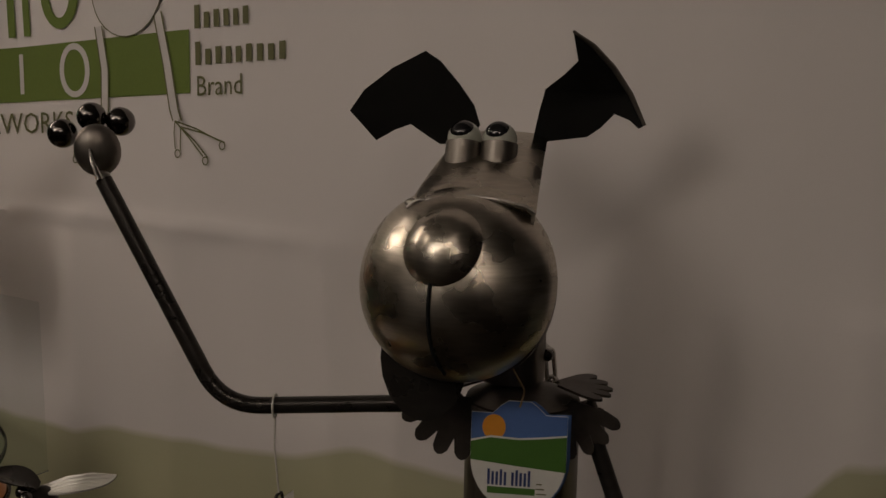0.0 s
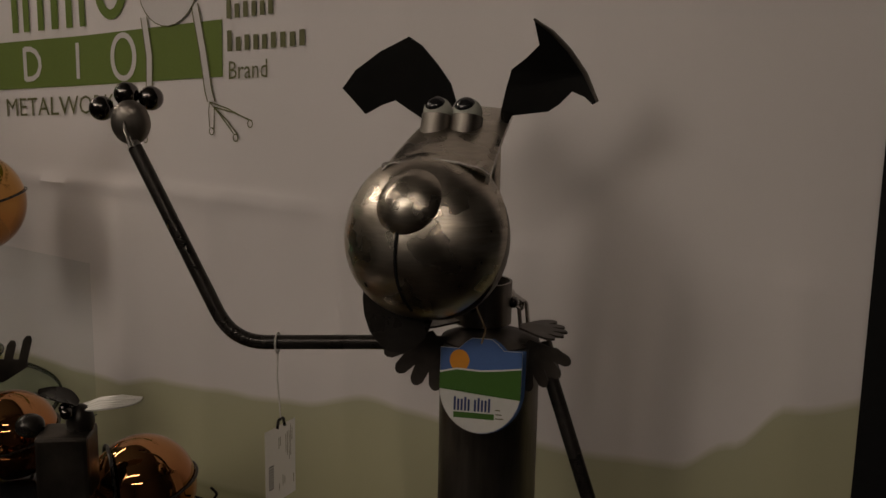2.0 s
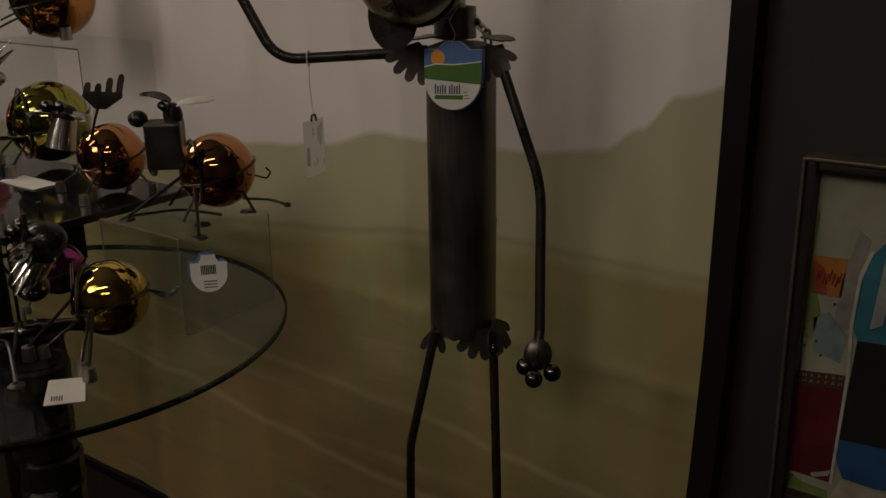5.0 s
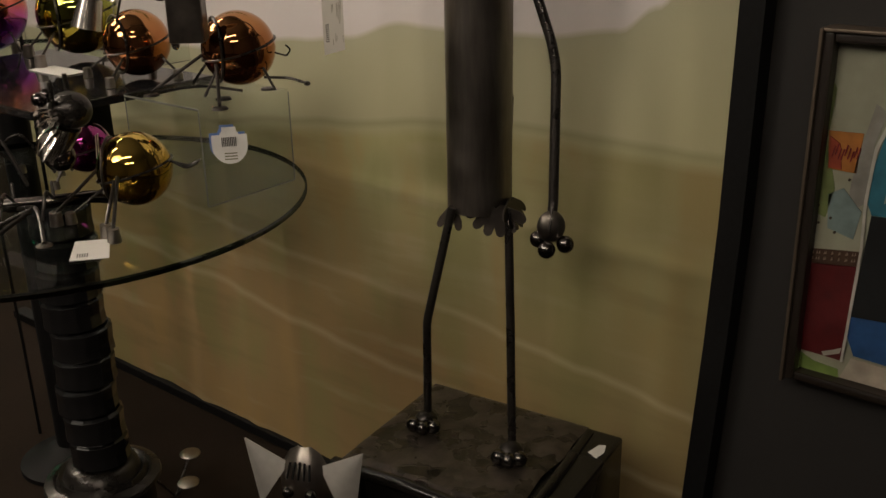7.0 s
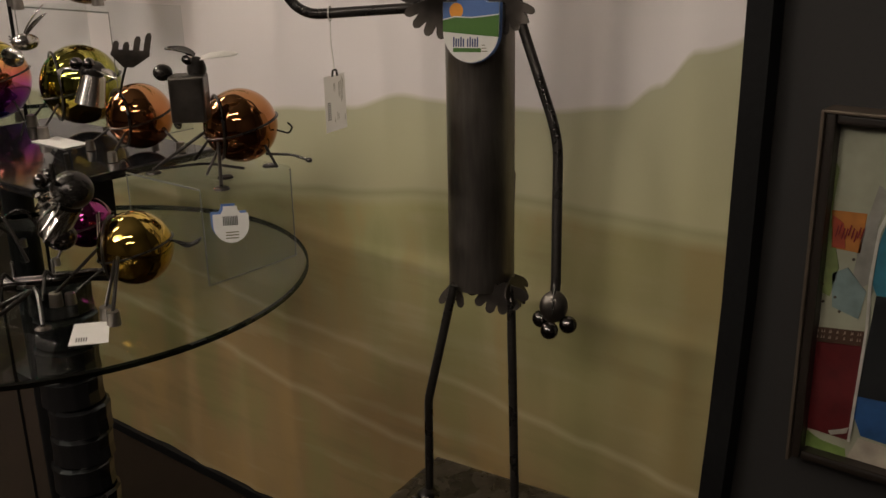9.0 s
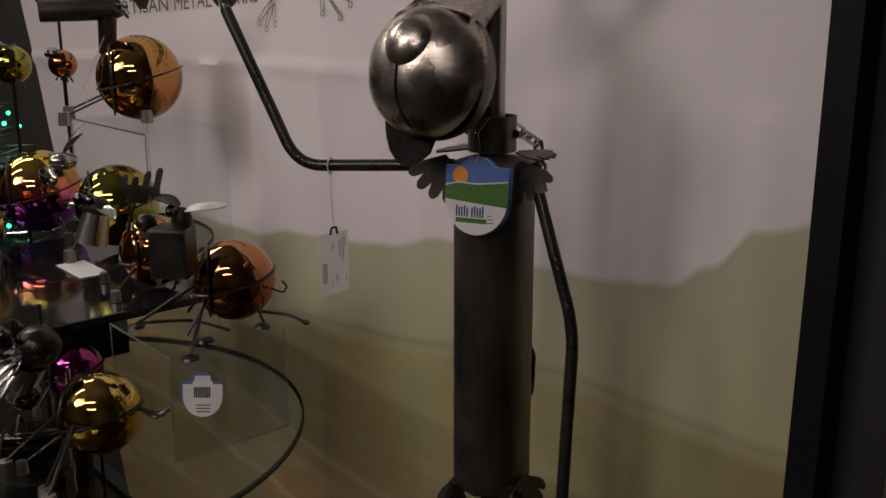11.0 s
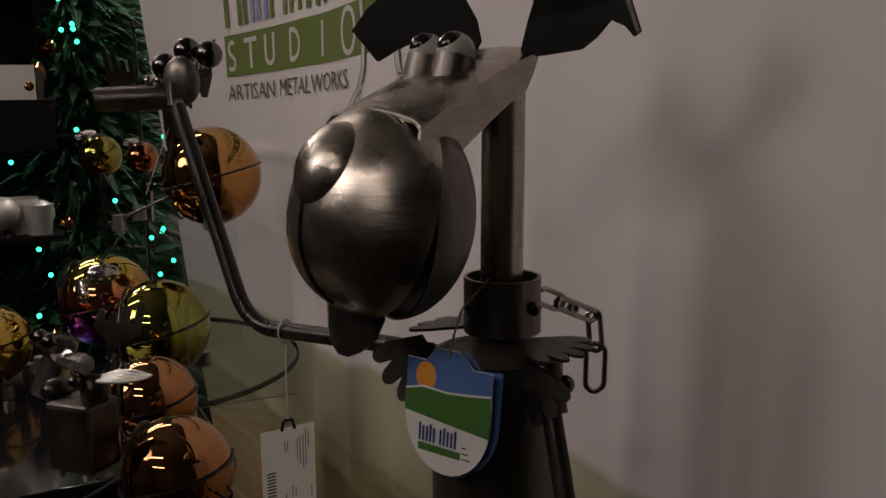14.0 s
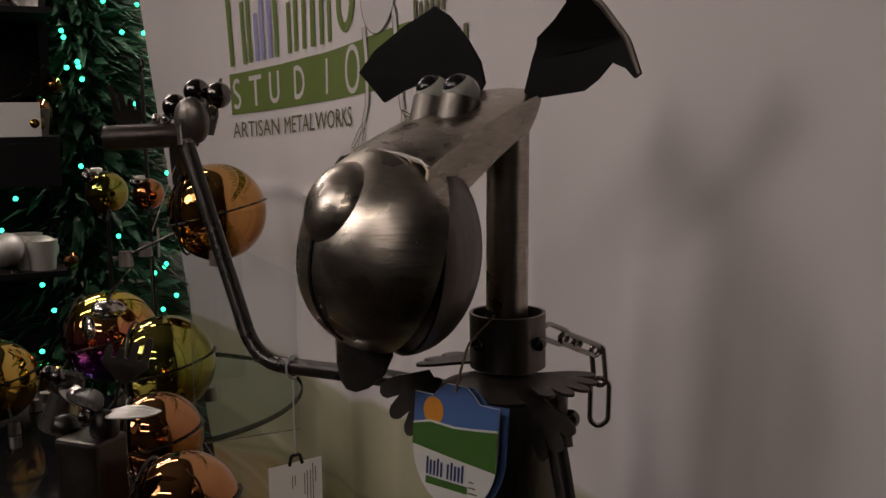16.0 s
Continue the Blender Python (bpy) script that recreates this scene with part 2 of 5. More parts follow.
def banner_material():
    """Printed fabric: warm white sky above, olive hills below that turn to straw, with mown streaks."""
    m = bpy.data.materials.new("printed_banner_fabric")
    m.use_nodes = True
    nt = m.node_tree
    N, L = nt.nodes, nt.links
    b = N["Principled BSDF"]
    b.inputs["Roughness"].default_value = 0.82
    tc = N.new("ShaderNodeTexCoord")
    sep = N.new("ShaderNodeSeparateXYZ")
    L.new(tc.outputs["Object"], sep.inputs[0])

    def math_node(op, a, c, clamp=False):
        n = N.new("ShaderNodeMath")
        n.operation, n.use_clamp = op, clamp
        for k, v in enumerate((a, c)):
            if isinstance(v, (int, float)):
                n.inputs[k].default_value = v
            else:
                L.new(v, n.inputs[k])
        return n.outputs[0]

    def profile(points, low, high):
        """A height over x, as a ramp between low and high."""
        u = math_node("DIVIDE", math_node("SUBTRACT", sep.outputs["X"], -2.0), 2.4)
        r = N.new("ShaderNodeValToRGB")
        r.color_ramp.interpolation = "EASE"
        e = r.color_ramp.elements
        for k, (x, z) in enumerate(points):
            el = e[k] if k < 2 else e.new((x + 2.0) / 2.4)
            v = (z - low) / (high - low)
            el.position, el.color = (x + 2.0) / 2.4, (v, v, v, 1)
        L.new(u, r.inputs[0])
        return math_node("ADD", math_node("MULTIPLY", r.outputs[0], high - low), low)

    def mask(height, soft):
        return math_node("DIVIDE", math_node("SUBTRACT", height, sep.outputs["Z"]), soft, True)

    def mix(fac, a, c):
        n = N.new("ShaderNodeMix")
        n.data_type = "RGBA"
        L.new(fac, n.inputs["Factor"])
        for k, v in (("A", a), ("B", c)):
            s = next(i for i in n.inputs if i.name == k and i.type == "RGBA")
            if isinstance(v, tuple):
                s.default_value = (*v, 1)
            else:
                L.new(v, s)
        return next(o for o in n.outputs if o.type == "RGBA")

    back = profile([(-2.0, 0.96), (-0.95, 0.945), (-0.82, 0.972), (-0.62, 0.99), (-0.50, 1.004), (-0.36, 1.040), (-0.24, 1.036), (-0.05, 1.042), (0.09, 1.062), (0.15, 1.10), (0.21, 1.155), (0.40, 1.23)], 0.9, 1.3)
    front = profile([(-2.0, 0.60), (-0.95, 0.775), (-0.70, 0.81), (-0.54, 0.828), (-0.26, 0.862), (-0.10, 0.880), (0.10, 0.880), (0.40, 0.878)], 0.5, 1.0)
    nz = N.new("ShaderNodeTexNoise")
    nz.inputs["Scale"].default_value, nz.inputs["Detail"].default_value = 2.2, 4
    mp = N.new("ShaderNodeMapping")
    mp.inputs["Scale"].default_value, mp.inputs["Rotation"].default_value = (1.0, 1, 7.0), (0, radians(6), 0)
    L.new(tc.outputs["Object"], mp.inputs[0])
    L.new(mp.outputs[0], nz.inputs["Vector"])
    broad = N.new("ShaderNodeTexNoise")
    broad.inputs["Scale"].default_value, broad.inputs["Detail"].default_value = 3.0, 3
    L.new(tc.outputs["Object"], broad.inputs["Vector"])
    sky = mix(broad.outputs["Fac"], (0.66, 0.62, 0.615), (0.77, 0.725, 0.715))
    fade = math_node("DIVIDE", math_node("SUBTRACT", back, sep.outputs["Z"]), 0.5, True)
    hill = mix(fade, (0.44, 0.43, 0.29), (0.47, 0.44, 0.23))
    green = mix(broad.outputs["Fac"], (0.32, 0.315, 0.14), (0.52, 0.48, 0.255))
    tan = mix(broad.outputs["Fac"], (0.42, 0.285, 0.13), (0.32, 0.23, 0.105))
    down = math_node("DIVIDE", math_node("SUBTRACT", 0.66, math_node("ADD", sep.outputs["Z"], math_node("MULTIPLY", sep.outputs["X"], 0.16))), 0.36, True)
    field = mix(down, green, tan)
    streak = math_node("DIVIDE", math_node("SUBTRACT", nz.outputs["Fac"], 0.54), 0.12, True)
    field = mix(math_node("MULTIPLY", streak, 0.40), field, (0.54, 0.47, 0.30))
    dark = math_node("DIVIDE", math_node("SUBTRACT", 0.44, nz.outputs["Fac"]), 0.12, True)
    field = mix(math_node("MULTIPLY", dark, 0.35), field, (0.20, 0.16, 0.07))
    # rust and olive daubs, drawn upright as by a wet brush
    daub = N.new("ShaderNodeTexNoise")
    daub.inputs["Scale"].default_value, daub.inputs["Detail"].default_value = 2.6, 5
    upright = N.new("ShaderNodeMapping")
    upright.inputs["Scale"].default_value, upright.inputs["Location"].default_value = (3.2, 1, 1.1), (4.0, 0, 2.0)
    L.new(tc.outputs["Object"], upright.inputs[0])
    L.new(upright.outputs[0], daub.inputs["Vector"])
    rust = math_node("DIVIDE", math_node("SUBTRACT", daub.outputs["Fac"], 0.50), 0.16, True)
    field = mix(math_node("MULTIPLY", rust, 0.45), field, (0.46, 0.30, 0.11))
    olive = math_node("DIVIDE", math_node("SUBTRACT", 0.48, daub.outputs["Fac"]), 0.14, True)
    field = mix(math_node("MULTIPLY", olive, 0.40), field, (0.27, 0.29, 0.11))
    # the lamps' falloff put into the print: fields darken to brown towards one end
    falloff = math_node("MULTIPLY", math_node("DIVIDE", math_node("ADD", sep.outputs["X"], 0.40), 0.65, True), 0.55)
    field = mix(falloff, field, (0.21, 0.165, 0.07))
    # pale mown edges that run across the fields
    for pts, wide, strength in (([(-1.5, 0.43), (-1.0, 0.385), (-0.72, 0.346), (-0.35, 0.315), (0.3, 0.28)], 0.015, 0.38), ([(-1.6, 0.62), (-0.63, 0.507), (-0.31, 0.491), (0.06, 0.457), (0.3, 0.43)], 0.013, 0.32)):
        h = profile(pts, 0.2, 0.8)
        near = math_node("DIVIDE", math_node("ABSOLUTE", math_node("SUBTRACT", h, sep.outputs["Z"]), 0), wide)
        near = math_node("MULTIPLY", math_node("SUBTRACT", 1.0, near, True), strength)
        field = mix(near, field, (0.66, 0.56, 0.38))
    rim = math_node("DIVIDE", math_node("ABSOLUTE", math_node("SUBTRACT", front, sep.outputs["Z"]), 0), 0.012)
    col = mix(mask(back, 0.012), sky, hill)
    col = mix(mask(front, 0.03), col, field)
    col = mix(math_node("MULTIPLY", math_node("SUBTRACT", 1.0, rim, True), 0.45), col, (0.22, 0.21, 0.10))
    L.new(col, b.inputs["Base Color"])
    weave = N.new("ShaderNodeTexNoise")
    weave.inputs["Scale"].default_value = 900
    L.new(tc.outputs["Object"], weave.inputs["Vector"])
    bp = N.new("ShaderNodeBump")
    bp.inputs["Strength"].default_value, bp.inputs["Distance"].default_value = 0.15, 0.0006
    L.new(weave.outputs["Fac"], bp.inputs["Height"])
    L.new(bp.outputs[0], b.inputs["Normal"])
    return m


BANNER = banner_material()

# ---- builders ----
ORIGIN = {}


def thing(name, at, label, category, group="", kind=""):
    """A top-level thing: an Empty at its base."""
    ob = new(name)
    ob.empty_display_size = 0.05
    ob.location = at
    ORIGIN[ob] = Vector(at)
    return tagged(ob, label, category, group, kind)


def part(name, bm, mat, parent=None, label="", smooth=False):
    """Links a bmesh, given in world places, as one mesh under a thing or a part."""
    me = bpy.data.meshes.new(name)
    base = ORIGIN.get(parent, Vector((0, 0, 0)))
    bmesh.ops.translate(bm, verts=bm.verts, vec=-base)
    bmesh.ops.recalc_face_normals(bm, faces=bm.faces)
    if all(e.is_manifold for e in bm.edges) and bm.calc_volume(signed=True) < 0:
        bmesh.ops.reverse_faces(bm, faces=bm.faces)
    bm.to_mesh(me)
    bm.free()
    me.materials.append(mat)
    if smooth:
        for p in me.polygons:
            p.use_smooth = True
        me.set_sharp_from_angle(angle=radians(40))
    ob = new(name, me)
    if parent is not None:
        ob.parent = parent
    ORIGIN[ob] = base
    if label:
        tagged(ob, label)
    return ob


def box(lo, hi, bevel=0.0, turn=0.0):
    bm = bmesh.new()
    c = (Vector(lo) + Vector(hi)) / 2
    bmesh.ops.create_cube(bm, size=1)
    bmesh.ops.scale(bm, vec=[abs(b - a) for a, b in zip(lo, hi)], verts=bm.verts)
    if bevel:
        bmesh.ops.bevel(bm, geom=bm.edges[:], offset=bevel, segments=2, affect="EDGES", profile=0.6)
    if turn:
        bmesh.ops.rotate(bm, verts=bm.verts, cent=(0, 0, 0), matrix=Matrix.Rotation(radians(turn), 3, "Z"))
    bmesh.ops.translate(bm, verts=bm.verts, vec=c)
    return bm


def smooth_path(points, steps=6, pull=0.5):
    """Rounds the inner corners of a polyline."""
    pts = [Vector(p) for p in points]
    out = [pts[0]]
    for a, b, c in zip(pts, pts[1:], pts[2:]):
        k = min((b - a).length, (c - b).length) * pull * 0.5
        p, q = b + (a - b).normalized() * k, b + (c - b).normalized() * k
        for i in range(steps + 1):
            u = i / steps
            out.append(p.lerp(b, u).lerp(b.lerp(q, u), u))
    return out + [pts[-1]]


def sweep(points, radius, sides=12, bm=None, ends=True, flat=1.0):
    """A rod along points; radius is one number or one for each point."""
    bm = bm or bmesh.new()
    pts = [Vector(p) for p in points]
    rad = radius if isinstance(radius, (list, tuple)) else [radius] * len(pts)
    side = None
    rings = []
    for k, p in enumerate(pts):
        d = (pts[min(k + 1, len(pts) - 1)] - pts[max(k - 1, 0)]).normalized()
        side = d.orthogonal().normalized() if side is None else (side - d * side.dot(d)).normalized()
        other = d.cross(side)
        rings.append([bm.verts.new(p + rad[k] * (math.cos(a) * side + flat * math.sin(a) * other)) for a in (math.tau * i / sides for i in range(sides))])
    for r, s in zip(rings, rings[1:]):
        for i in range(sides):
            bm.faces.new((r[i], r[(i + 1) % sides], s[(i + 1) % sides], s[i]))
    if ends:
        bm.faces.new(rings[0])
        bm.faces.new(rings[-1])
    return bm


def orb(centre, radius, bm=None, segs=24, turn=None):
    """A ball, or an ellipsoid with three radii turned by a 3x3 matrix."""
    bm = bm or bmesh.new()
    made = bmesh.ops.create_uvsphere(bm, u_segments=segs, v_segments=max(8, segs * 2 // 3), radius=1)["verts"]
    r = radius if isinstance(radius, (list, tuple)) else (radius,) * 3
    for v in made:
        p = Vector((v.co.x * r[0], v.co.y * r[1], v.co.z * r[2]))
        v.co = Vector(centre) + (turn @ p if turn else p)
    return bm


def lathe(profile, centre, sides=32, axis=(0, 0, 1), bm=None):
    """Turns (radius, height) rows round an axis through centre."""
    bm = bm or bmesh.new()
    q = Vector((0, 0, 1)).rotation_difference(Vector(axis))
    rings = []
    for r, h in profile:
        rings.append([bm.verts.new(Vector(centre) + q @ Vector((r * math.cos(a), r * math.sin(a), h))) for a in (math.tau * i / sides for i in range(sides))])
    for a, b in zip(rings, rings[1:]):
        for i in range(sides):
            bm.faces.new((a[i], a[(i + 1) % sides], b[(i + 1) % sides], b[i]))
    ring_shaped = tuple(profile[0]) == tuple(profile[-1])
    if profile[0][0] > 1e-5 and not ring_shaped:
        bm.faces.new(rings[0])
    if profile[-1][0] > 1e-5 and not ring_shaped:
        bm.faces.new(rings[-1])
    bmesh.ops.remove_doubles(bm, verts=bm.verts, dist=1e-6)
    return bm


def pipe(centre_low, centre_high, radius, wall, sides=40):
    """An open pipe with wall thickness."""
    a, b = Vector(centre_low), Vector(centre_high)
    h = (b - a).length
    return lathe([(radius - wall, 0), (radius, 0), (radius, h), (radius - wall, h), (radius - wall, 0)], a, sides, b - a)


def sheet(grid, thick):
    """A bent plate from rows of places, with thickness."""
    bm = bmesh.new()
    rows = [[bm.verts.new(p) for p in row] for row in grid]
    for a, b in zip(rows, rows[1:]):
        for i in range(len(a) - 1):
            if len({a[i], a[i + 1], b[i + 1], b[i]}) == 4:
                bm.faces.new((a[i], a[i + 1], b[i + 1], b[i]))
    bmesh.ops.remove_doubles(bm, verts=bm.verts, dist=1e-6)
    bmesh.ops.recalc_face_normals(bm, faces=bm.faces)
    bmesh.ops.solidify(bm, geom=bm.faces[:], thickness=thick)
    return bm


def cutout(outline, place, thick, normal, cuts=0):
    """A flat plate: an outline of (u, v) laid out by place(u, v), thickened along normal."""
    bm = bmesh.new()
    vs = [bm.verts.new(Vector((u, v, 0))) for u, v in outline]
    ring = [bm.edges.new((a, b)) for a, b in zip(vs, vs[1:] + vs[:1])]
    bmesh.ops.triangle_fill(bm, use_beauty=False, edges=ring)
    if cuts:
        bmesh.ops.subdivide_edges(bm, edges=bm.edges[:], cuts=cuts)
    for v in bm.verts:
        v.co = Vector(place(v.co.x, v.co.y))
    if thick:
        up = bmesh.ops.extrude_face_region(bm, geom=bm.faces[:])
        bmesh.ops.translate(bm, verts=[g for g in up["geom"] if isinstance(g, bmesh.types.BMVert)], vec=Vector(normal) * thick)
    return bm


def shell(centre, radii, out, thick, side=None, reach=90.0, rows=14, segs=40):
    """Part of an ellipsoid's skin about the direction out, to reach degrees from it: (side, third, out) radii."""
    z = Vector(out).normalized()
    x = Vector(side).normalized() if side else z.orthogonal().normalized()
    x = (x - z * x.dot(z)).normalized()
    y = z.cross(x)
    bm = bmesh.new()
    top = bm.verts.new(Vector(centre) + z * radii[2])
    last = None
    for r in range(1, rows + 1):
        a = radians(reach) * r / rows
        ring = [bm.verts.new(Vector(centre) + math.sin(a) * (math.cos(b) * radii[0] * x + math.sin(b) * radii[1] * y) + math.cos(a) * radii[2] * z) for b in (math.tau * i / segs for i in range(segs))]
        for i in range(segs):
            j = (i + 1) % segs
            bm.faces.new((top, ring[i], ring[j]) if last is None else (last[i], ring[i], ring[j], last[j]))
        last = ring
    bmesh.ops.recalc_face_normals(bm, faces=bm.faces)
    if thick:
        bmesh.ops.solidify(bm, geom=bm.faces[:], thickness=thick)
    return bm


def fan_outline(r_in, r_out, fingers, spread):
    """A half disc whose rim ends in rounded fingers."""
    pts = [(r_in * math.cos(radians(a)), r_in * math.sin(radians(a))) for a in (90 + spread / 2, 90, 90 - spread / 2)]
    for k in range(fingers * 6 + 1):
        a = 90 - spread / 2 + spread * k / (fingers * 6)
        w = abs(math.sin(math.pi * k / 6)) ** 0.5
        r = r_out * (0.72 + 0.28 * w)
        pts.append((r * math.cos(radians(a)), r * math.sin(radians(a))))
    return pts

# ---- the setting ----
WALL = 0.226


def banner_y(x, z):
    """Where the hung fabric lies: flat, but for the end that bows off the wall towards its top."""
    d = max(0.0, -0.95 - x)
    fold = 0.0022 * math.sin(9.5 * x + 0.8 * z) * (0.4 + 0.6 * max(0.0, min(1.0, z)))
    west = 1.0 / (1.0 + math.exp((x + 0.42) / 0.06))
    crease = 0.0060 * west * math.exp(-((z - 1.300 - 0.014 * x) / 0.011) ** 2) + 0.0045 * math.exp(-((z - 0.70 + 0.03 * x) / 0.014) ** 2) + 0.004 * math.exp(-((z - 1.78 - 0.01 * x) / 0.012) ** 2)
    up = sum(h * math.exp(-((x - c + 0.02 * math.sin(3.1 * z + 9 * c)) / w) ** 2) for h, c, w in ((0.005, -0.30, 0.022), (0.006, -0.12, 0.028), (-0.004, -0.02, 0.02), (0.005, 0.05, 0.022), (0.004, -0.42, 0.02), (0.005, -0.70, 0.024), (0.006, 0.20, 0.03), (0.007, -1.08, 0.035), (0.005, -0.90, 0.025), (-0.005, -1.22, 0.04), (0.0035, -0.55, 0.03), (0.003, 0.12, 0.03))) * (1.0 if z < 1.29 else 0.35)
    crease += 0.0045 * noise.noise(Vector((x * 3.5, 0.3, z * 3.0))) + 0.0016 * noise.noise(Vector((x * 13, 2.3, z * 9)))
    return WALL - 0.256 * d * d * max(0.0, z) / 1.43 - fold - crease - up


floor_bm = box((-8, -6.5, FLOOR - 0.1), (4, 1.6, FLOOR))
tagged(part("floor", floor_bm, CARPET), "dark brown carpeted hall floor", "floor", kind="structure")
tagged(part("wall_back", box((-1.62, 0.262, FLOOR), (2.6, 0.40, 2.9)), GREY_WALL), "dark grey painted booth panel wall", "wall", kind="structure")
tagged(part("wall_left", box((-8.1, -6.5, FLOOR), (-8, 1.6, 4.4)), PALE_WALL), "far pale cream hall wall", "wall", kind="structure")
tagged(part("wall_front", box((-8, -6.6, FLOOR), (4, -6.5, 4.4)), HALL_WALL), "plain hall wall", "wall", kind="structure")
tagged(part("wall_right", box((4, -6.5, FLOOR), (4.1, 1.6, 4.4)), HALL_WALL), "plain hall wall", "wall", kind="structure")
tagged(part("wall_rear", box((-8, 1.6, FLOOR), (4, 1.7, 4.4)), HALL_WALL), "plain rear hall wall", "wall", kind="structure")
# unseen ceiling, grey so that upward-facing steel has something bright to reflect
tagged(part("ceiling", box((-8, -6.5, 4.4), (4, 1.6, 4.5)), FILL_CEILING), "unseen grey ceiling that throws fill light on the metal", "ceiling", kind="structure")

# printed fabric banner with its black frame
banner = thing("banner", (-0.7, WALL, FLOOR), "large printed fabric banner of pale sky and olive hills", "banner")
bm = bmesh.new()
nx, nz_ = 220, 200
POST = ((FLOOR, 0.236), (0.27, 0.251), (0.58, 0.267), (0.78, 0.274), (1.10, 0.277), (2.5, 0.279))


def post_x(z):
    """The inner edge of the side post, which leans in towards its foot."""
    for (z0, x0), (z1, x1) in zip(POST, POST[1:]):
        if z <= z1:
            return x0 + (x1 - x0) * (z - z0) / (z1 - z0)
    return POST[-1][1]


rows = [[bm.verts.new((x, banner_y(x, z), z)) for x in (-1.75 + (1.756 + post_x(z)) * i / nx for i in range(nx + 1))] for z in (0.002 + 2.348 * k / nz_ for k in range(nz_ + 1))]
for a, b in zip(rows, rows[1:]):
    for i in range(nx):
        bm.faces.new((a[i], a[i + 1], b[i + 1], b[i]))
fabric = part("fabric", bm, BANNER, None, "printed fabric", True)
fabric.parent = banner
fabric.matrix_parent_inverse = Matrix.Translation(-Vector(banner.location))
part("bottom_rail", box((-2.05, WALL - 0.012, FLOOR), (0.235, WALL + 0.03, 0.006), 0.003), BLACK_TRIM, banner, "black bottom rail")
post_bm = bmesh.new()
rings = [[post_bm.verts.new((x + dx, WALL + dy, z)) for dx, dy in ((0, -0.011), (0.037, -0.011), (0.037, 0.03), (0, 0.03))] for z, x in POST]
for a, b in zip(rings, rings[1:]):
    for k in range(4):
        post_bm.faces.new((a[k], a[(k + 1) % 4], b[(k + 1) % 4], b[k]))
post_bm.faces.new(rings[0])
post_bm.faces.new(rings[-1])
part("side_post", post_bm, BLACK_TRIM, banner, "black upright post")


def on_banner(u, v, off=0.0015):
    """A place on the banner's print: u along it and v up from the lower left of its green band."""
    x, z = -1.443 + u, 1.427 + 0.0565 * u + v
    return (x, banner_y(x, z) - off, z)


def print_patch(name, outline, mat, off=0.0015, cuts=2):
    if len(outline) % 2 == 0 and len({v for u, v in outline}) == 2:
        half = len(outline) // 2
        low, high = outline[:half], outline[half:][::-1]
        bm = bmesh.new()
        rows = [[bm.verts.new(on_banner(u, a[1] + (b[1] - a[1]) * k / 4, off)) for k in range(5)] for a, b in zip(low, high) for u in (a[0],)]
        for p, q in zip(rows, rows[1:]):
            for k in range(4):
                bm.faces.new((p[k], q[k], q[k + 1], p[k + 1]))
        part(name, bm, mat, banner)
        return
    part(name, cutout(outline, lambda u, v: on_banner(u, v, off), 0, (0, -1, 0), cuts), mat, banner)


def rect(u0, v0, u1, v1, n=1):
    us = [u0 + (u1 - u0) * i / n for i in range(n + 1)]
    return [(u, v0) for u in us] + [(u, v1) for u in reversed(us)]


def ring_patch(name, cu, cv, ru, rv, wide, mat, off):
    bm = bmesh.new()
    n = 28
    a_, b_ = [], []
    for i in range(n):
        c, s = math.cos(math.tau * i / n), math.sin(math.tau * i / n)
        a_.append(bm.verts.new(on_banner(cu + ru * c, cv + rv * s, off)))
        b_.append(bm.verts.new(on_banner(cu + (ru - wide) * c, cv + (rv - wide * 0.8) * s, off)))
    for i in range(n):
        j = (i + 1) % n
        bm.faces.new((a_[i], a_[j], b_[j], b_[i]))
    part(name, bm, mat, banner)


def line_patch(name, pts, wide, mat, off=0.003):
    """A drawn line on the banner."""
    bm = bmesh.new()
    vs = [Vector((*p, 0)) for p in pts]
    left, right = [], []
    for k, p in enumerate(vs):
        d = (vs[min(k + 1, len(vs) - 1)] - vs[max(k - 1, 0)]).normalized()
        nrm = Vector((-d.y, d.x, 0)) * wide / 2
        left.append(bm.verts.new(on_banner((p + nrm).x, (p + nrm).y, off)))
        right.append(bm.verts.new(on_banner((p - nrm).x, (p - nrm).y, off)))
    for k in range(len(vs) - 1):
        bm.faces.new((left[k], left[k + 1], right[k + 1], right[k]))
    part(name, bm, mat, banner)


print_patch("green_band", rect(0, 0, 0.797, 0.083, 90), LOGO_GREEN, 0.0012)
# pale bars and rings on the band
line_patch("band_curve", [(0.014, 0.019), (0.022, 0.0145), (0.033, 0.0155), (0.041, 0.024), (0.039, 0.034), (0.029, 0.041), (0.019, 0.048), (0.016, 0.057), (0.022, 0.066), (0.032, 0.069), (0.041, 0.064)], 0.0085, LOGO_WHITE, 0.002)
for u, w in ((0.112, 0.010), (0.425, 0.009)):
    print_patch("band_bar", rect(u - w / 2, 0.012, u + w / 2, 0.072), LOGO_WHITE, 0.002)
print_patch("band_bar", rect(0.085, 0.063, 0.139, 0.072, 4), LOGO_WHITE, 0.0022)
line_patch("band_curve", [(0.176, 0.072), (0.176, 0.045), (0.176, 0.030), (0.180, 0.021), (0.188, 0.0165), (0.198, 0.0165), (0.206, 0.021), (0.210, 0.030), (0.210, 0.045), (0.210, 0.072)], 0.009, LOGO_WHITE, 0.002)
line_patch("band_curve", [(0.288, 0.014), (0.288, 0.040), (0.288, 0.0705)], 0.009, LOGO_WHITE, 0.002)
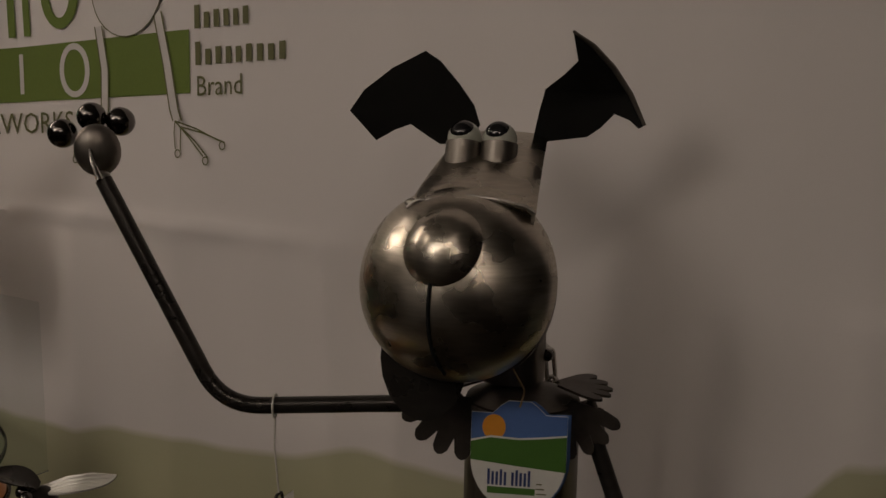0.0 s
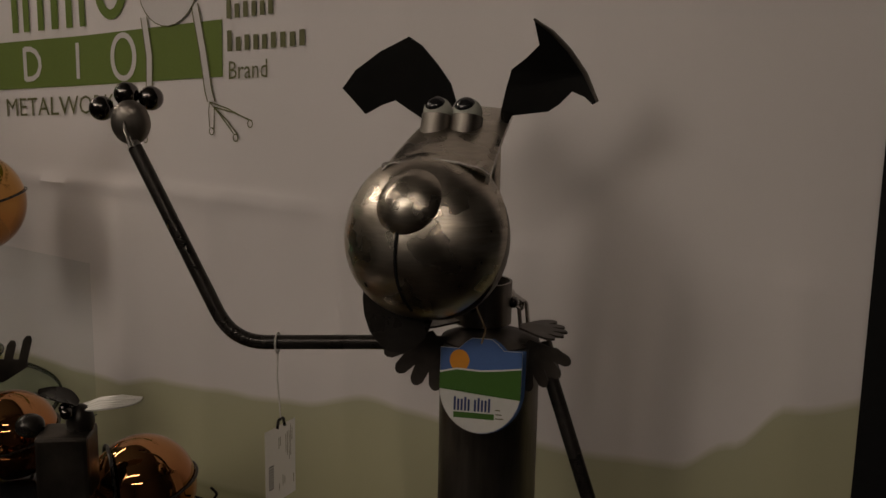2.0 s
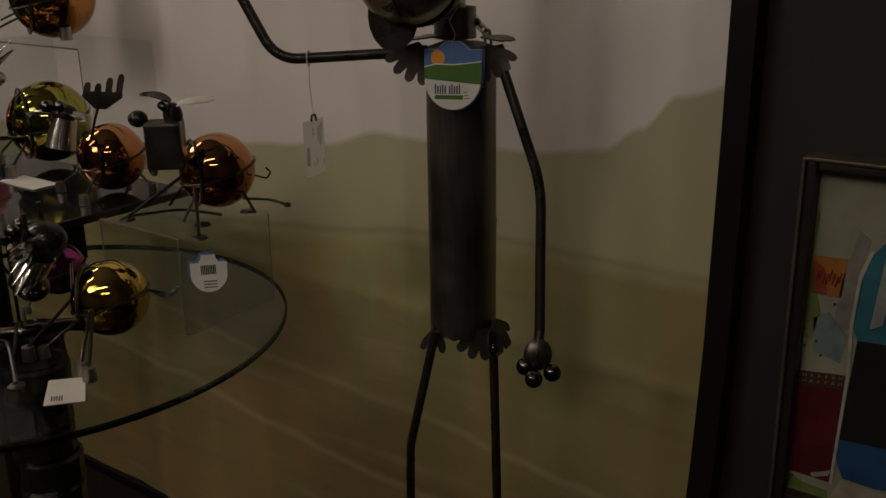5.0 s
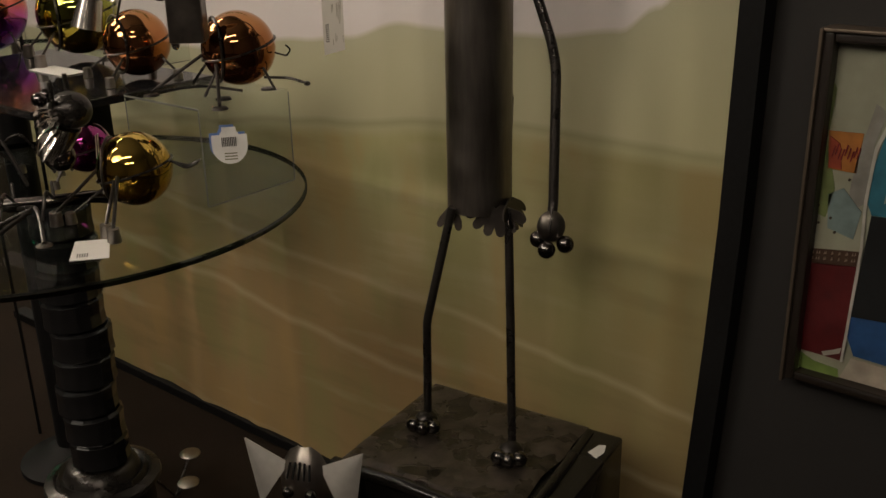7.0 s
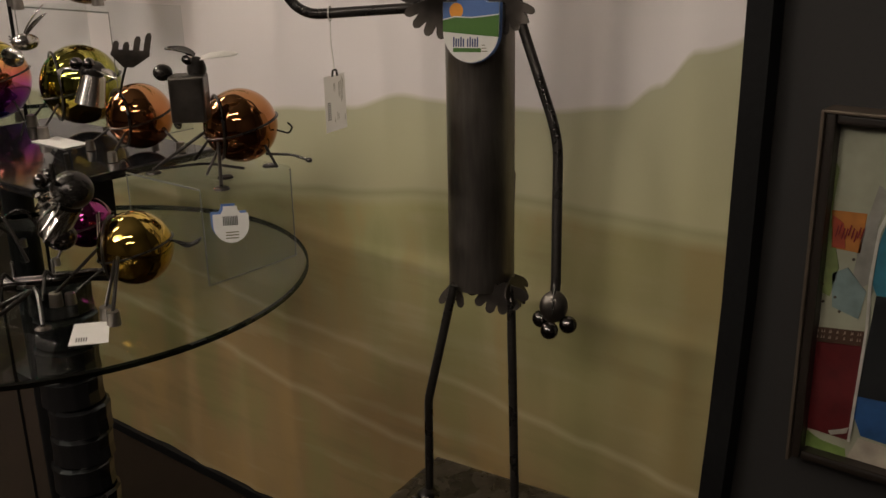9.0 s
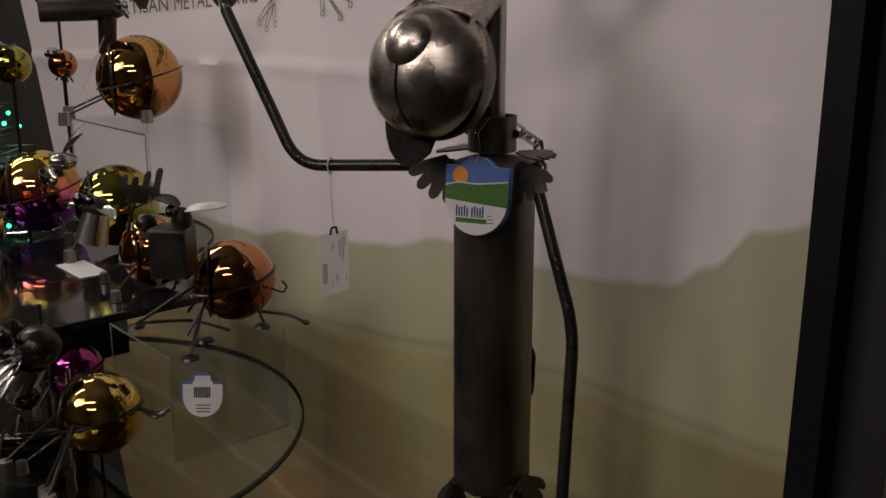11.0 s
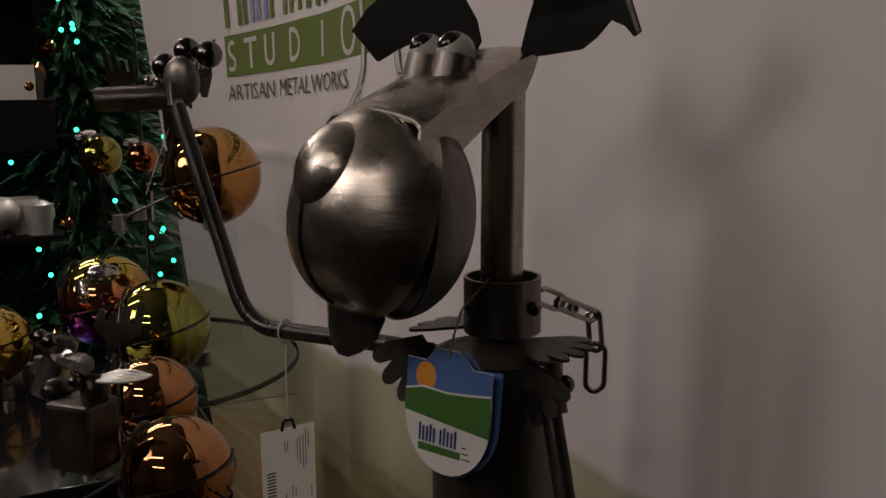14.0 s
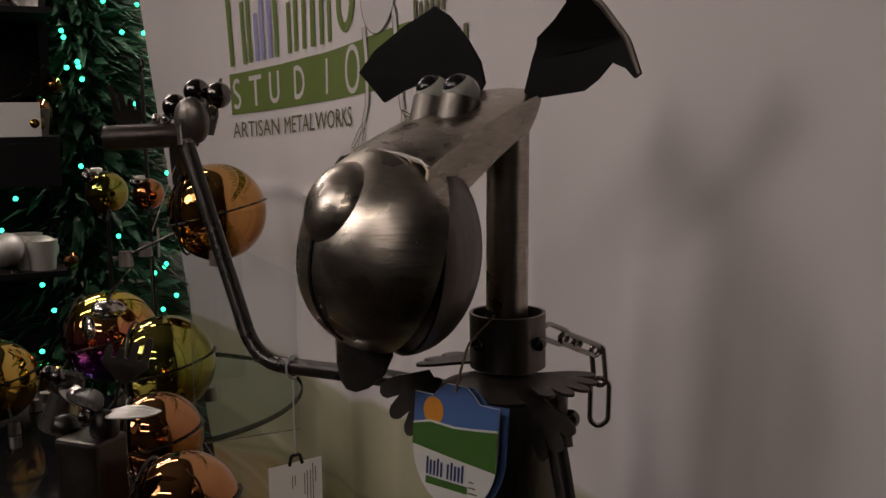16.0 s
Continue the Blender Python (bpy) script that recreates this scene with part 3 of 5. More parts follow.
line_patch("band_curve", [(0.288, 0.0685), (0.305, 0.068), (0.319, 0.062), (0.328, 0.050), (0.329, 0.036), (0.321, 0.023), (0.307, 0.0165), (0.288, 0.016)], 0.009, LOGO_WHITE, 0.0021)
ring_patch("band_ring", 0.552, 0.042, 0.035, 0.039, 0.011, LOGO_WHITE, 0.002)
# tall bars above the band
for k, u in enumerate((0.01, 0.065, 0.09, 0.12, 0.145, 0.175, 0.20, 0.26, 0.29, 0.33, 0.365, 0.40, 0.435)):
    print_patch("tall_bar", rect(u, 0.098, u + 0.016, (0.30, 0.22, 0.26, 0.19)[k % 4], 2), LOGO_BLUE if 3 <= k <= 5 else LOGO_GREEN, 0.002, 1)
ring_patch("tall_ring", 0.525, 0.155, 0.045, 0.052, 0.020, LOGO_GREEN, 0.002)
# a pale oval above the band
bm = bmesh.new()
hub = bm.verts.new(on_banner(0.675, 0.150, 0.0026))
oval = [[bm.verts.new(on_banner(0.675 + 0.075 * q * math.cos(math.tau * k / 36), 0.150 + 0.068 * q * math.sin(math.tau * k / 36), 0.0026)) for k in range(36)] for q in (0.33, 0.66, 1.0)]
for k in range(36):
    j = (k + 1) % 36
    bm.faces.new((hub, oval[0][k], oval[0][j]))
    for a, b in zip(oval, oval[1:]):
        bm.faces.new((a[k], b[k], b[j], a[j]))
part("pale_oval", bm, LOGO_WHITE, banner)
ring_patch("outline", 0.675, 0.150, 0.076, 0.069, 0.002, LOGO_INK, 0.0029)
# pale stripes with outlines that cross the band and end in three prongs
for stripe, prongs in (
    ([(0.612, 0.10), (0.622, 0.04), (0.618, -0.02), (0.600, -0.045)], [(0.545, -0.088), (0.570, -0.100), (0.603, -0.092)]),
    ([(0.738, 0.11), (0.756, 0.04), (0.768, -0.02), (0.774, -0.036)], [(0.773, -0.080), (0.824, -0.090), (0.855, -0.070)]),
):
    line_patch("pale_stripe", stripe, 0.014, LOGO_WHITE, 0.0022)
    for side in (-0.008, 0.008):
        line_patch("outline", [(u + side, v) for u, v in stripe], 0.0026, LOGO_INK, 0.0025)
    for u, v in prongs:
        line_patch("outline", [(stripe[-1][0] - 0.004, stripe[-1][1]), (0.5 * (stripe[-1][0] + u) - 0.006, 0.5 * (stripe[-1][1] + v) + 0.006), (u - 0.004, v + 0.006)], 0.002, LOGO_INK, 0.0025)
        line_patch("outline", [(stripe[-1][0] + 0.006, stripe[-1][1] - 0.008), (0.5 * (stripe[-1][0] + u) + 0.006, 0.5 * (stripe[-1][1] + v)), (u + 0.005, v + 0.004)], 0.002, LOGO_INK, 0.0025)
        ring_patch("outline", u, v, 0.006, 0.006, 0.002, LOGO_INK, 0.0025)


def lettering(text, height, place, mat, parent, name="lettering", stretch=1.0):
    """Raised words in the built-in font, laid out by place(u, v)."""
    data = bpy.data.curves.new(name, "FONT")
    data.body, data.size, data.resolution_u = text, height / 0.72, 2
    ob = new(name, data)
    bpy.context.view_layer.update()
    me = bpy.data.meshes.new_from_object(ob.evaluated_get(bpy.context.evaluated_depsgraph_get()))
    bpy.data.objects.remove(ob)
    bm = bmesh.new()
    bm.from_mesh(me)
    width = max(v.co.x for v in bm.verts)
    for v in bm.verts:
        v.co = Vector(place(v.co.x / width * stretch, v.co.y))
    return part(name, bm, mat, parent)


lettering("ARTISAN", 0.033, lambda u, v: on_banner(u, v - 0.048, 0.002), LOGO_INK, banner, stretch=0.205)
lettering("METALWORKS", 0.033, lambda u, v: on_banner(0.225 + u, v - 0.048, 0.002), LOGO_INK, banner, stretch=0.320)
lettering("Brand", 0.027, lambda u, v: on_banner(0.808 + u, v - 0.004, 0.002), LOGO_INK, banner, stretch=0.083)
# two lines of plain bars in place of a name
for v, n, wide in ((0.083, 6, 0.103), (0.036, 9, 0.163)):
    for k in range(n):
        u = 0.808 + wide * k / n
        tall = 0.030 if k == 0 else (0.021, 0.020, 0.022)[k % 3]
        print_patch("word_bar", rect(u, v, u + wide / n * 0.56, v + tall), LOGO_INK, 0.002, 0)

# framed picture on the grey panel
art = thing("framed_picture", (0.70, 0.262, 0.55), "dark wooden framed abstract watercolour hung on the grey panel", "picture")
X0, X1, Z0, Z1 = 0.395, 1.02, 0.558, 1.079
for nm, lo, hi in (("left_rail", (X0, 0.222, Z0), (X0 + 0.014, 0.261, Z1)), ("right_rail", (X1 - 0.014, 0.222, Z0), (X1, 0.261, Z1)), ("top_rail", (X0 + 0.0145, 0.223, Z1 - 0.014), (X1 - 0.0145, 0.261, Z1)), ("bottom_rail", (X0 + 0.0145, 0.223, Z0), (X1 - 0.0145, 0.261, Z0 + 0.014))):
    part(nm, box(lo, hi, 0.004), FRAME_WOOD, art)
for nm, lo, hi in (("outer_bead", (X0 - 0.005, 0.217, Z0 - 0.004), (X0, 0.261, Z1 + 0.004)), ("outer_bead", (X0, 0.217, Z1), (X1, 0.261, Z1 + 0.005))):
    part(nm, box(lo, hi, 0.0015), FRAME_EDGE, art)
WATER = material("watercolour_paper", (0.29, 0.295, 0.22), 0.6, 0, 14, 0.35, 0.05, (1, 1, 1), 0.1, 5)
part("paper", box((X0 + 0.010, 0.246, Z0 + 0.010), (X1 - 0.010, 0.258, Z1 - 0.010)), WATER, art, "pale green-washed paper")


def patch(name, outline, colour, rough=0.6, layer=0):
    m = material("paint_" + name, tuple(0.6 * v for v in colour), rough, 0, 40, 0.35, 0.05, (1, 1, 1), 0.1, 16)
    part(name, cutout(outline, lambda u, v: (u, 0.2445 - 0.0012 * layer, v), 0.0011, (0, 1, 0)), m, art)


patch("red_block", [(0.402, 0.602), (0.470, 0.600), (0.474, 0.751), (0.406, 0.742)], (0.15, 0.010, 0.012))
patch("speckled_band", [(0.406, 0.743), (0.474, 0.752), (0.474, 0.774), (0.405, 0.765)], (0.10, 0.05, 0.028), 0.6, 1)
for k in range(26):
    u, v = 0.409 + 0.0049 * (k % 13) + 0.002 * math.sin(2.9 * k), 0.749 + 0.009 * (k // 13) + 0.0007 * (k % 13)
    patch("fleck", [(u, v), (u + 0.0022, v + 0.001), (u + 0.0012, v + 0.0055)], (0.45, 0.36, 0.28), 0.6, 2)
patch("orange_block", [(0.415, 0.887), (0.454, 0.886), (0.457, 0.943), (0.410, 0.941)], (0.62, 0.24, 0.05))
patch("red_corner", [(0.416, 0.889), (0.434, 0.889), (0.428, 0.925), (0.413, 0.934)], (0.55, 0.10, 0.05), 0.6, 1)
patch("teal_block", [(0.482, 0.830), (0.62, 0.840), (0.62, 1.02), (0.520, 1.00), (0.488, 0.955), (0.476, 0.90), (0.475, 0.845)], (0.04, 0.24, 0.34))
patch("black_block", [(0.474, 0.674), (0.62, 0.684), (0.62, 0.8395), (0.482, 0.8295)], (0.010, 0.012, 0.014), 0.6, 1)
patch("blue_block", [(0.473, 0.640), (0.485, 0.613), (0.53, 0.611), (0.62, 0.625), (0.62, 0.6835), (0.474, 0.6735)], (0.03, 0.12, 0.34))
patch("pale_line", [(0.468, 0.600), (0.472, 0.600), (0.4775, 0.78), (0.4745, 0.85), (0.478, 0.92), (0.490, 0.96), (0.486, 0.962), (0.474, 0.925), (0.470, 0.85), (0.4735, 0.78)], (0.75, 0.73, 0.66), 0.5, 2)
patch("grey_stroke", [(0.448, 0.855), (0.462, 0.838), (0.471, 0.845), (0.473, 0.93), (0.484, 0.975), (0.468, 0.985), (0.460, 0.945), (0.452, 0.90)], (0.38, 0.37, 0.33), 0.5, 0)
patch("pale_block", [(0.470, 0.573), (0.62, 0.573), (0.62, 0.610), (0.53, 0.606), (0.482, 0.608)], (0.62, 0.54, 0.44))
patch("green_wash", [(0.400, 0.572), (0.468, 0.572), (0.466, 0.585), (0.43, 0.588), (0.404, 0.600)], (0.24, 0.36, 0.09))
patch("green_wash", [(0.404, 0.82), (0.420, 0.815), (0.428, 0.86), (0.410, 0.93), (0.414, 1.00), (0.402, 1.02)], (0.26, 0.33, 0.12))
patch("blue_wash", [(0.425, 0.80), (0.462, 0.79), (0.468, 0.832), (0.440, 0.862), (0.420, 0.85)], (0.26, 0.36, 0.36))
for u, v in ((0.412, 0.806), (0.436, 0.796), (0.428, 0.816), (0.447, 0.876), (0.409, 0.832)):
    patch("ink_dot", [(u + 0.0022 * math.cos(k), v + 0.0022 * math.sin(k)) for k in (0, 1, 2, 3, 4, 5)], (0.08, 0.06, 0.04), 0.6, 2)
for k in range(9):
    u, v = 0.4185 + 0.0042 * k, 0.913 + 0.004 * math.sin(1.9 * k)
    patch("red_scribble", [(u, v - 0.008), (u + 0.0016, v - 0.008), (u + 0.0046, v + 0.007), (u + 0.003, v + 0.008)], (0.30, 0.02, 0.03), 0.6, 2)
patch("white_edge", [(0.4405, 0.608), (0.444, 0.602), (0.466, 0.612), (0.468, 0.622), (0.458, 0.616)], (0.62, 0.58, 0.5), 0.6, 2)
patch("grey_brush", [(0.496, 0.85), (0.512, 0.86), (0.52, 0.97), (0.506, 0.97)], (0.45, 0.47, 0.45), 0.6, 2)

# ---- the dog sculpture on its crate ----
crate = thing("pedestal_crate", (0.025, -0.05, FLOOR), "black wooden crate with a worn leathery top under the dog sculpture", "pedestal")
CRATE_M = Matrix.Translation((0.016, -0.036, 0)) @ Matrix.Rotation(radians(7), 4, "Z")


def crate_part(name, bm, mat, label="", smooth=False):
    bmesh.ops.transform(bm, matrix=CRATE_M, verts=bm.verts)
    part(name, bm, mat, crate, label, smooth)


crate_part("crate_body", box((-0.180, -0.160, FLOOR), (0.184, 0.142, 0.419), 0.006), CRATE_EDGE)
top_bm = bmesh.new()
top_rows = []
for k in range(37):
    v = -0.150 + 0.284 * k / 36
    row = []
    for i in range(41):
        u = -0.174 + 0.300 * i / 40 + 0.006 * noise.noise(Vector((0, v * 14, 3))) * (i / 40) ** 4
        edge = min(1.0, min(u + 0.174, 0.128 - u, v + 0.150, 0.134 - v) / 0.016 + 0.15)
        row.append(top_bm.verts.new((u, v, 0.4205 + 0.0090 * max(0.0, edge) ** 0.5 + 0.0009 * noise.noise(Vector((u * 30, v * 30, 0))))))
    top_rows.append(row)
for a, b in zip(top_rows, top_rows[1:]):
    for i in range(40):
        top_bm.faces.new((a[i], a[i + 1], b[i + 1], b[i]))
crate_part("crate_top", top_bm, CRATE, "worn dark leathery top", True)
crate_part("raised_rim", sweep(smooth_path([(-0.120, -0.156, 0.421), (-0.05, -0.159, 0.427), (0.05, -0.158, 0.422), (0.155, -0.158, 0.426)]), 0.011, 10), CRATE_EDGE, "glossy rolled front rim", True)
crate_part("raised_rim", sweep(smooth_path([(0.139, -0.150, 0.419), (0.143, -0.06, 0.422), (0.136, 0.04, 0.420), (0.130, 0.128, 0.418)]), 0.008, 10), CRATE_EDGE, "glossy rolled side rim", True)
crate_part("corner_plate", box((-0.183, -0.168, 0.375), (-0.122, -0.150, 0.430), 0.004), CRATE_EDGE)
crate_part("bolt_hole", lathe([(0, 0), (0.007, 0), (0.007, 0.003), (0.0045, 0.0035), (0.0045, 0.001), (0, 0.001)], (-0.140, -0.159, 0.4305), 18), BLACK_TRIM, "dark bolt hole", True)
crate_part("sticker", cutout([(0.153, 0.070), (0.171, 0.060), (0.176, 0.082), (0.170, 0.102), (0.160, 0.098)], lambda u, v: (u, v, 0.4205), 0.0006, (0, 0, 1)), PAPER, "torn white sticker")

AX, AY = -0.032, 0.024
dog = thing("dog_sculpture", (AX, AY, 0.430), "tall gunmetal dog sculpture of welded pipe waving one paw", "sculpture")
F2, L2 = Vector((0.42, -0.907, 0)), Vector((0.907, 0.42, 0))


def bd(side, ahead, z):
    """A place by the dog's body: to its side, ahead of its axis, and up."""
    p = Vector((AX, AY, z)) + L2 * side + F2 * ahead
    return (p.x, p.y, p.z)


part("torso", pipe((AX, AY, 0.803), (AX, AY, 1.222), 0.0497, 0.003), STEEL_BODY, dog, "dark steel pipe torso", True)
part("torso_cap", lathe([(0.0, 0.0), (0.0487, 0.0), (0.0487, 0.002), (0.03, 0.008), (0.0, 0.010)], (AX, AY, 1.2225)), STEEL_PLATE, dog, "", True)
NX, NY = -0.055, 0.040
part("neck", pipe((NX, NY, 1.222), (NX - 0.002, NY + 0.003, 1.436), 0.0166, 0.002), STEEL, dog, "bare steel pipe neck", True)
collar = part("collar", pipe((NX + 0.002, NY, 1.234), (NX + 0.002, NY, 1.277), 0.0300, 0.0025), STEEL_BODY, dog, "", True)
for a in (-75, 20, 200):
    c = Vector((NX + 0.002 + 0.032 * math.cos(radians(a)), NY + 0.032 * math.sin(radians(a)), 1.256))
    part("stud", orb(c, 0.0055, None, 14), BALL_STEEL, collar, "", True)


def chain_link(a, b, wide, wire, parent):
    """A long wire loop from a to b."""
    a, b = Vector(a), Vector(b)
    d = (b - a).normalized()
    s = d.cross(Vector((0.9, -0.43, 0.1))).normalized() * wide
    pts = [a + s, b + s, b + d * wide * 0.7, b - s, a - s, a - d * wide * 0.7, a + s, a + s + (b - a) * 0.2]
    part("chain_link", sweep(smooth_path(pts, 4, 0.8), wire, 8), BRIGHT, parent, "bright wire link", True)


K0 = Vector((-0.046, 0.070, 1.260))
KB, KC = Vector((-0.060, 0.130, 1.233)), Vector((-0.057, 0.131, 1.207))
chain_link(K0, K0.lerp(KB, 0.36), 0.0062, 0.0022, collar)
chain_link(K0.lerp(KB, 0.33), K0.lerp(KB, 0.62), 0.0042, 0.0025, collar)
chain_link(K0.lerp(KB, 0.58), KB, 0.0045, 0.0024, collar)
chain_link(KB + Vector((0, 0, 0.002)), KC, 0.0050, 0.0023, collar)
chain_link(KC - Vector((0, 0, 0.001)), KC - Vector((0.001, 0, 0.034)), 0.0078, 0.0023, collar)

# shoulders: cut plates with fingers, bent over the ends of the arms
def fan(name, root, out, down, r_out, fingers, spread, bend, mat=STEEL_PLATE):
    """A fingered plate that starts at root, runs along out and bends down."""
    out, down = Vector(out).normalized(), Vector(down).normalized()
    side = out.cross(down).normalized()

    def place(u, v):
        a = min(1.0, max(0.0, v / r_out)) * radians(bend)
        k = r_out / max(radians(bend), 1e-3)
        return Vector(root) + side * u + out * (k * math.sin(a)) + down * (k * (1 - math.cos(a)))

    return part(name, cutout(fan_outline(0.008, r_out, fingers, spread), place, 0.0022, -down, 2), mat, dog, "cut steel plate with fingers")


fan("shoulder_plate", bd(0.024, 0.004, 1.237), L2 - F2 * 0.05, (0, 0, -1), 0.053, 5, 100, 8)
fan("shoulder_plate", bd(0.034, 0.026, 1.234), L2 * 0.55 - Vector((0, 0, 1)), F2, 0.054, 5, 90, 14)
fan("shoulder_plate", bd(-0.026, -0.004, 1.237), -L2 - F2 * 0.1, (0, 0, -1), 0.050, 4, 110, 10)
fan("shoulder_plate", bd(-0.046, 0.026, 1.236), -L2 * 0.42 - Vector((0, 0, 1)), F2, 0.062, 5, 100, 14)


def paw(wrist, out, balls, r, cup, parent, bead=BRIGHT):
    """A spoon-shaped palm with three ball toes."""
    w, o = Vector(wrist), Vector(out).normalized()
    mid = sum((Vector(b) for b in balls), Vector()) / 3
    palm = part("palm", shell(w.lerp(mid, 0.52), (cup, cup * 1.15, cup * 0.62), F2 * 0.9 + L2 * 0.25 - o * 0.1, 0.0022, L2, 92, 8, 24), STEEL_BODY, parent, "spoon-shaped steel palm", True)
    part("weld", orb(w.lerp(mid, 0.06), (0.006, 0.006, 0.005), None, 12), WELD, palm, "", True)
    part("weld", sweep([w + F2 * 0.008, w.lerp(mid, 0.35) + F2 * cup * 0.66, w.lerp(mid, 0.62) + F2 * cup * 0.64], [0.003, 0.0025, 0.001], 8), bead, palm, "", True)
    for b in balls:
        part("toe_ball", orb(b, r, None, 20), BALL_STEEL, parent, "polished steel ball", True)


arm = part("raised_arm", sweep(smooth_path([(AX, AY - 0.01, 1.216), (-0.12, -0.032, 1.2155), (-0.262, -0.108, 1.206), (-0.367, -0.141, 1.402)], 8, 0.45), 0.0075, 16), STEEL_DARK, dog, "bent dark steel rod arm", True)
paw((-0.366, -0.141, 1.402), (-0.2, 0, 1), [(-0.421, -0.141, 1.440), (-0.404, -0.122, 1.455), (-0.387, -0.104, 1.451)], 0.0132, 0.0205, arm)
part("string_loop", sweep([Vector((-0.219, -0.086, 1.2085)) + 0.0105 * (math.cos(a) * Vector((0.35, -0.7, 0)) + math.sin(a) * Vector((0, 0, 1))) for a in (math.tau * i / 16 for i in range(17))], 0.0010, 6), STRING, arm, "white string loop", True)
arm2 = part("lowered_arm", sweep(smooth_path([(0.022, 0.033, 1.222), (0.103, 0.022, 1.045), (0.131, -0.022, 0.853), (0.134, -0.030, 0.835)], 8, 0.35), 0.0072, 16), STEEL_DARK, dog, "bent dark steel rod arm", True)
paw((0.132, -0.026, 0.848), (0, 0, -1), [(0.119, -0.040, 0.802), (0.143, -0.056, 0.796), (0.158, -0.032, 0.800)], 0.0125, 0.020, arm2, STEEL_DARK)
part("sleeve", pipe((0.020, 0.035, 1.226), (0.034, 0.033, 1.194), 0.0105, 0.002, 20), STEEL_PLATE, arm2, "", True)
part("shoulder_pin", orb((0.030, 0.045, 1.213), 0.007, None, 16), BALL_STEEL, arm2, "", True)

# legs
fan("hip_plate", bd(-0.032, 0.036, 0.822), (-0.1, -0.2, -1), (0.5, -0.8, 0), 0.046, 3, 62, 12)
fan("hip_plate", bd(0.034, 0.040, 0.824), (0.0, -0.1, -1), (0.4, -0.9, 0), 0.052, 6, 150, 12)
fan("hip_plate", bd(0.052, 0.020, 0.830), (0.25, 0, -1), (0.9, 0.2, 0), 0.052, 6, 130, 12)
leg1 = part("bent_leg", sweep(smooth_path([(-0.040, -0.035, 0.815), (-0.057, -0.080, 0.640), (-0.086, -0.050, 0.458)], 6, 0.12), 0.0068, 14), STEEL_DARK, dog, "bent dark steel rod leg", True)
leg2 = part("straight_leg", sweep([(0.030, 0.013, 0.815), (0.053, -0.013, 0.64), (0.075, -0.038, 0.456)], 0.0068, 14), STEEL_DARK, dog, "dark steel rod leg", True)
for leg, (x, y) in ((leg1, (-0.088, -0.053)), (leg2, (0.078, -0.046))):
    part("foot_cap", shell((x, y, 0.437), (0.020, 0.022, 0.022), (0, 0, 1), 0.002, (1, 0, 0), 90, 8, 20), STEEL_DARK, leg, "", True)
    for a, r in ((-100, 0.026), (-62, 0.028), (-24, 0.026)):
        part("toe_ball", orb((x + r * math.cos(radians(a)), y + r * math.sin(radians(a)), 0.4425), 0.0125, None, 18), BALL_STEEL, leg, "polished steel ball", True)
part("tail", sweep(smooth_path([(-0.026, 0.070, 0.89), (-0.012, 0.074, 0.92), (-0.010, 0.074, 0.97), (-0.020, 0.070, 0.99)]), 0.005, 10), STEEL_DARK, dog, "curved dark rod tail", True)

# head
HX, HY = -0.069, 0.0165
FH, LH = Vector((0.31, -0.951, 0)), Vector((0.951, 0.31, 0))


def hd(side, ahead, z):
    p = Vector((HX, HY, z)) + LH * side + FH * ahead
    return Vector((p.x, p.y, p.z))


UP = Vector((0, 0, 1))
SECTION = ((0.0, 0.0), (0.45, 0.03), (0.85, 0.08), (1.0, 0.16), (0.97, 0.32), (0.86, 0.66), (0.70, 1.0))
head_bm = []
for k in range(13):
    u = k / 12
    ahead, z = -0.030 + 0.128 * u, 1.451 - 0.026 * u - 0.0182 * u * u
    half, drop = 0.038 + 0.012 * u, 0.032 + 0.036 * u
    sides = [(-a, d) for a, d in reversed(SECTION[1:])] + list(SECTION)
    head_bm.append([hd(0.0085 + half * a, ahead, z - drop * d) for a, d in sides])
head = part("head", sheet(head_bm, 0.003), STEEL, dog, "bent steel head plate", True)
MUZ = hd(-0.004, 0.078, 1.336)
OUT = (FH * 0.93 - LH * 0.33 + UP * 0.25).normalized()
MX = (LH - OUT * LH.dot(OUT)).normalized()
MY = OUT.cross(MX)


def chin(v):
    """How much fuller the dome is towards the chin, v below its middle."""
    return 1 + 0.15 * (max(0.0, -v) / 0.078) ** 1.4


def on_muzzle(u, v, lift=0.001):
    """A place on the muzzle's dome: u to its side and v up from its middle."""
    w = math.sqrt(max(0.0, 1 - (u / 0.0845) ** 2 - (v / 0.0780) ** 2))
    return MUZ + MX * u + MY * v + OUT * (0.066 * w * chin(v) + lift)


dome = shell(MUZ, (0.0845, 0.0780, 0.066), OUT, 0.003, LH, 93, 22, 60)
for vert in dome.verts:
    q = vert.co - MUZ
    vert.co -= OUT * (max(0.0, q.dot(OUT)) * (1 - chin(q.dot(MY))))
muzzle = part("muzzle", dome, MUZZLE_STEEL, dog, "domed burnished steel muzzle", True)
part("mouth_seam", sweep([on_muzzle(0.017 - 0.004 * k / 9, -0.002 - 0.069 * k / 9, 0.0006) for k in range(10)], 0.0015, 6), BLACK_TRIM, muzzle, "", True)
part("weld_seam", sweep([p + Vector((0, 0, 0.0006 * math.sin(2.3 * k))) for k, p in enumerate(head_bm[-1][3:10])], 0.0015, 8), WELD, head, "rough bright weld seam", True)
# added body that closes the bright gap between head plate and muzzle
part("gap_filler", orb(hd(0.010, 0.068, 1.374), (0.046, 0.030, 0.030), None, 28, Matrix.Rotation(radians(18), 3, "Z")), STEEL_BODY, dog, "steel filler added under the head plate", True)
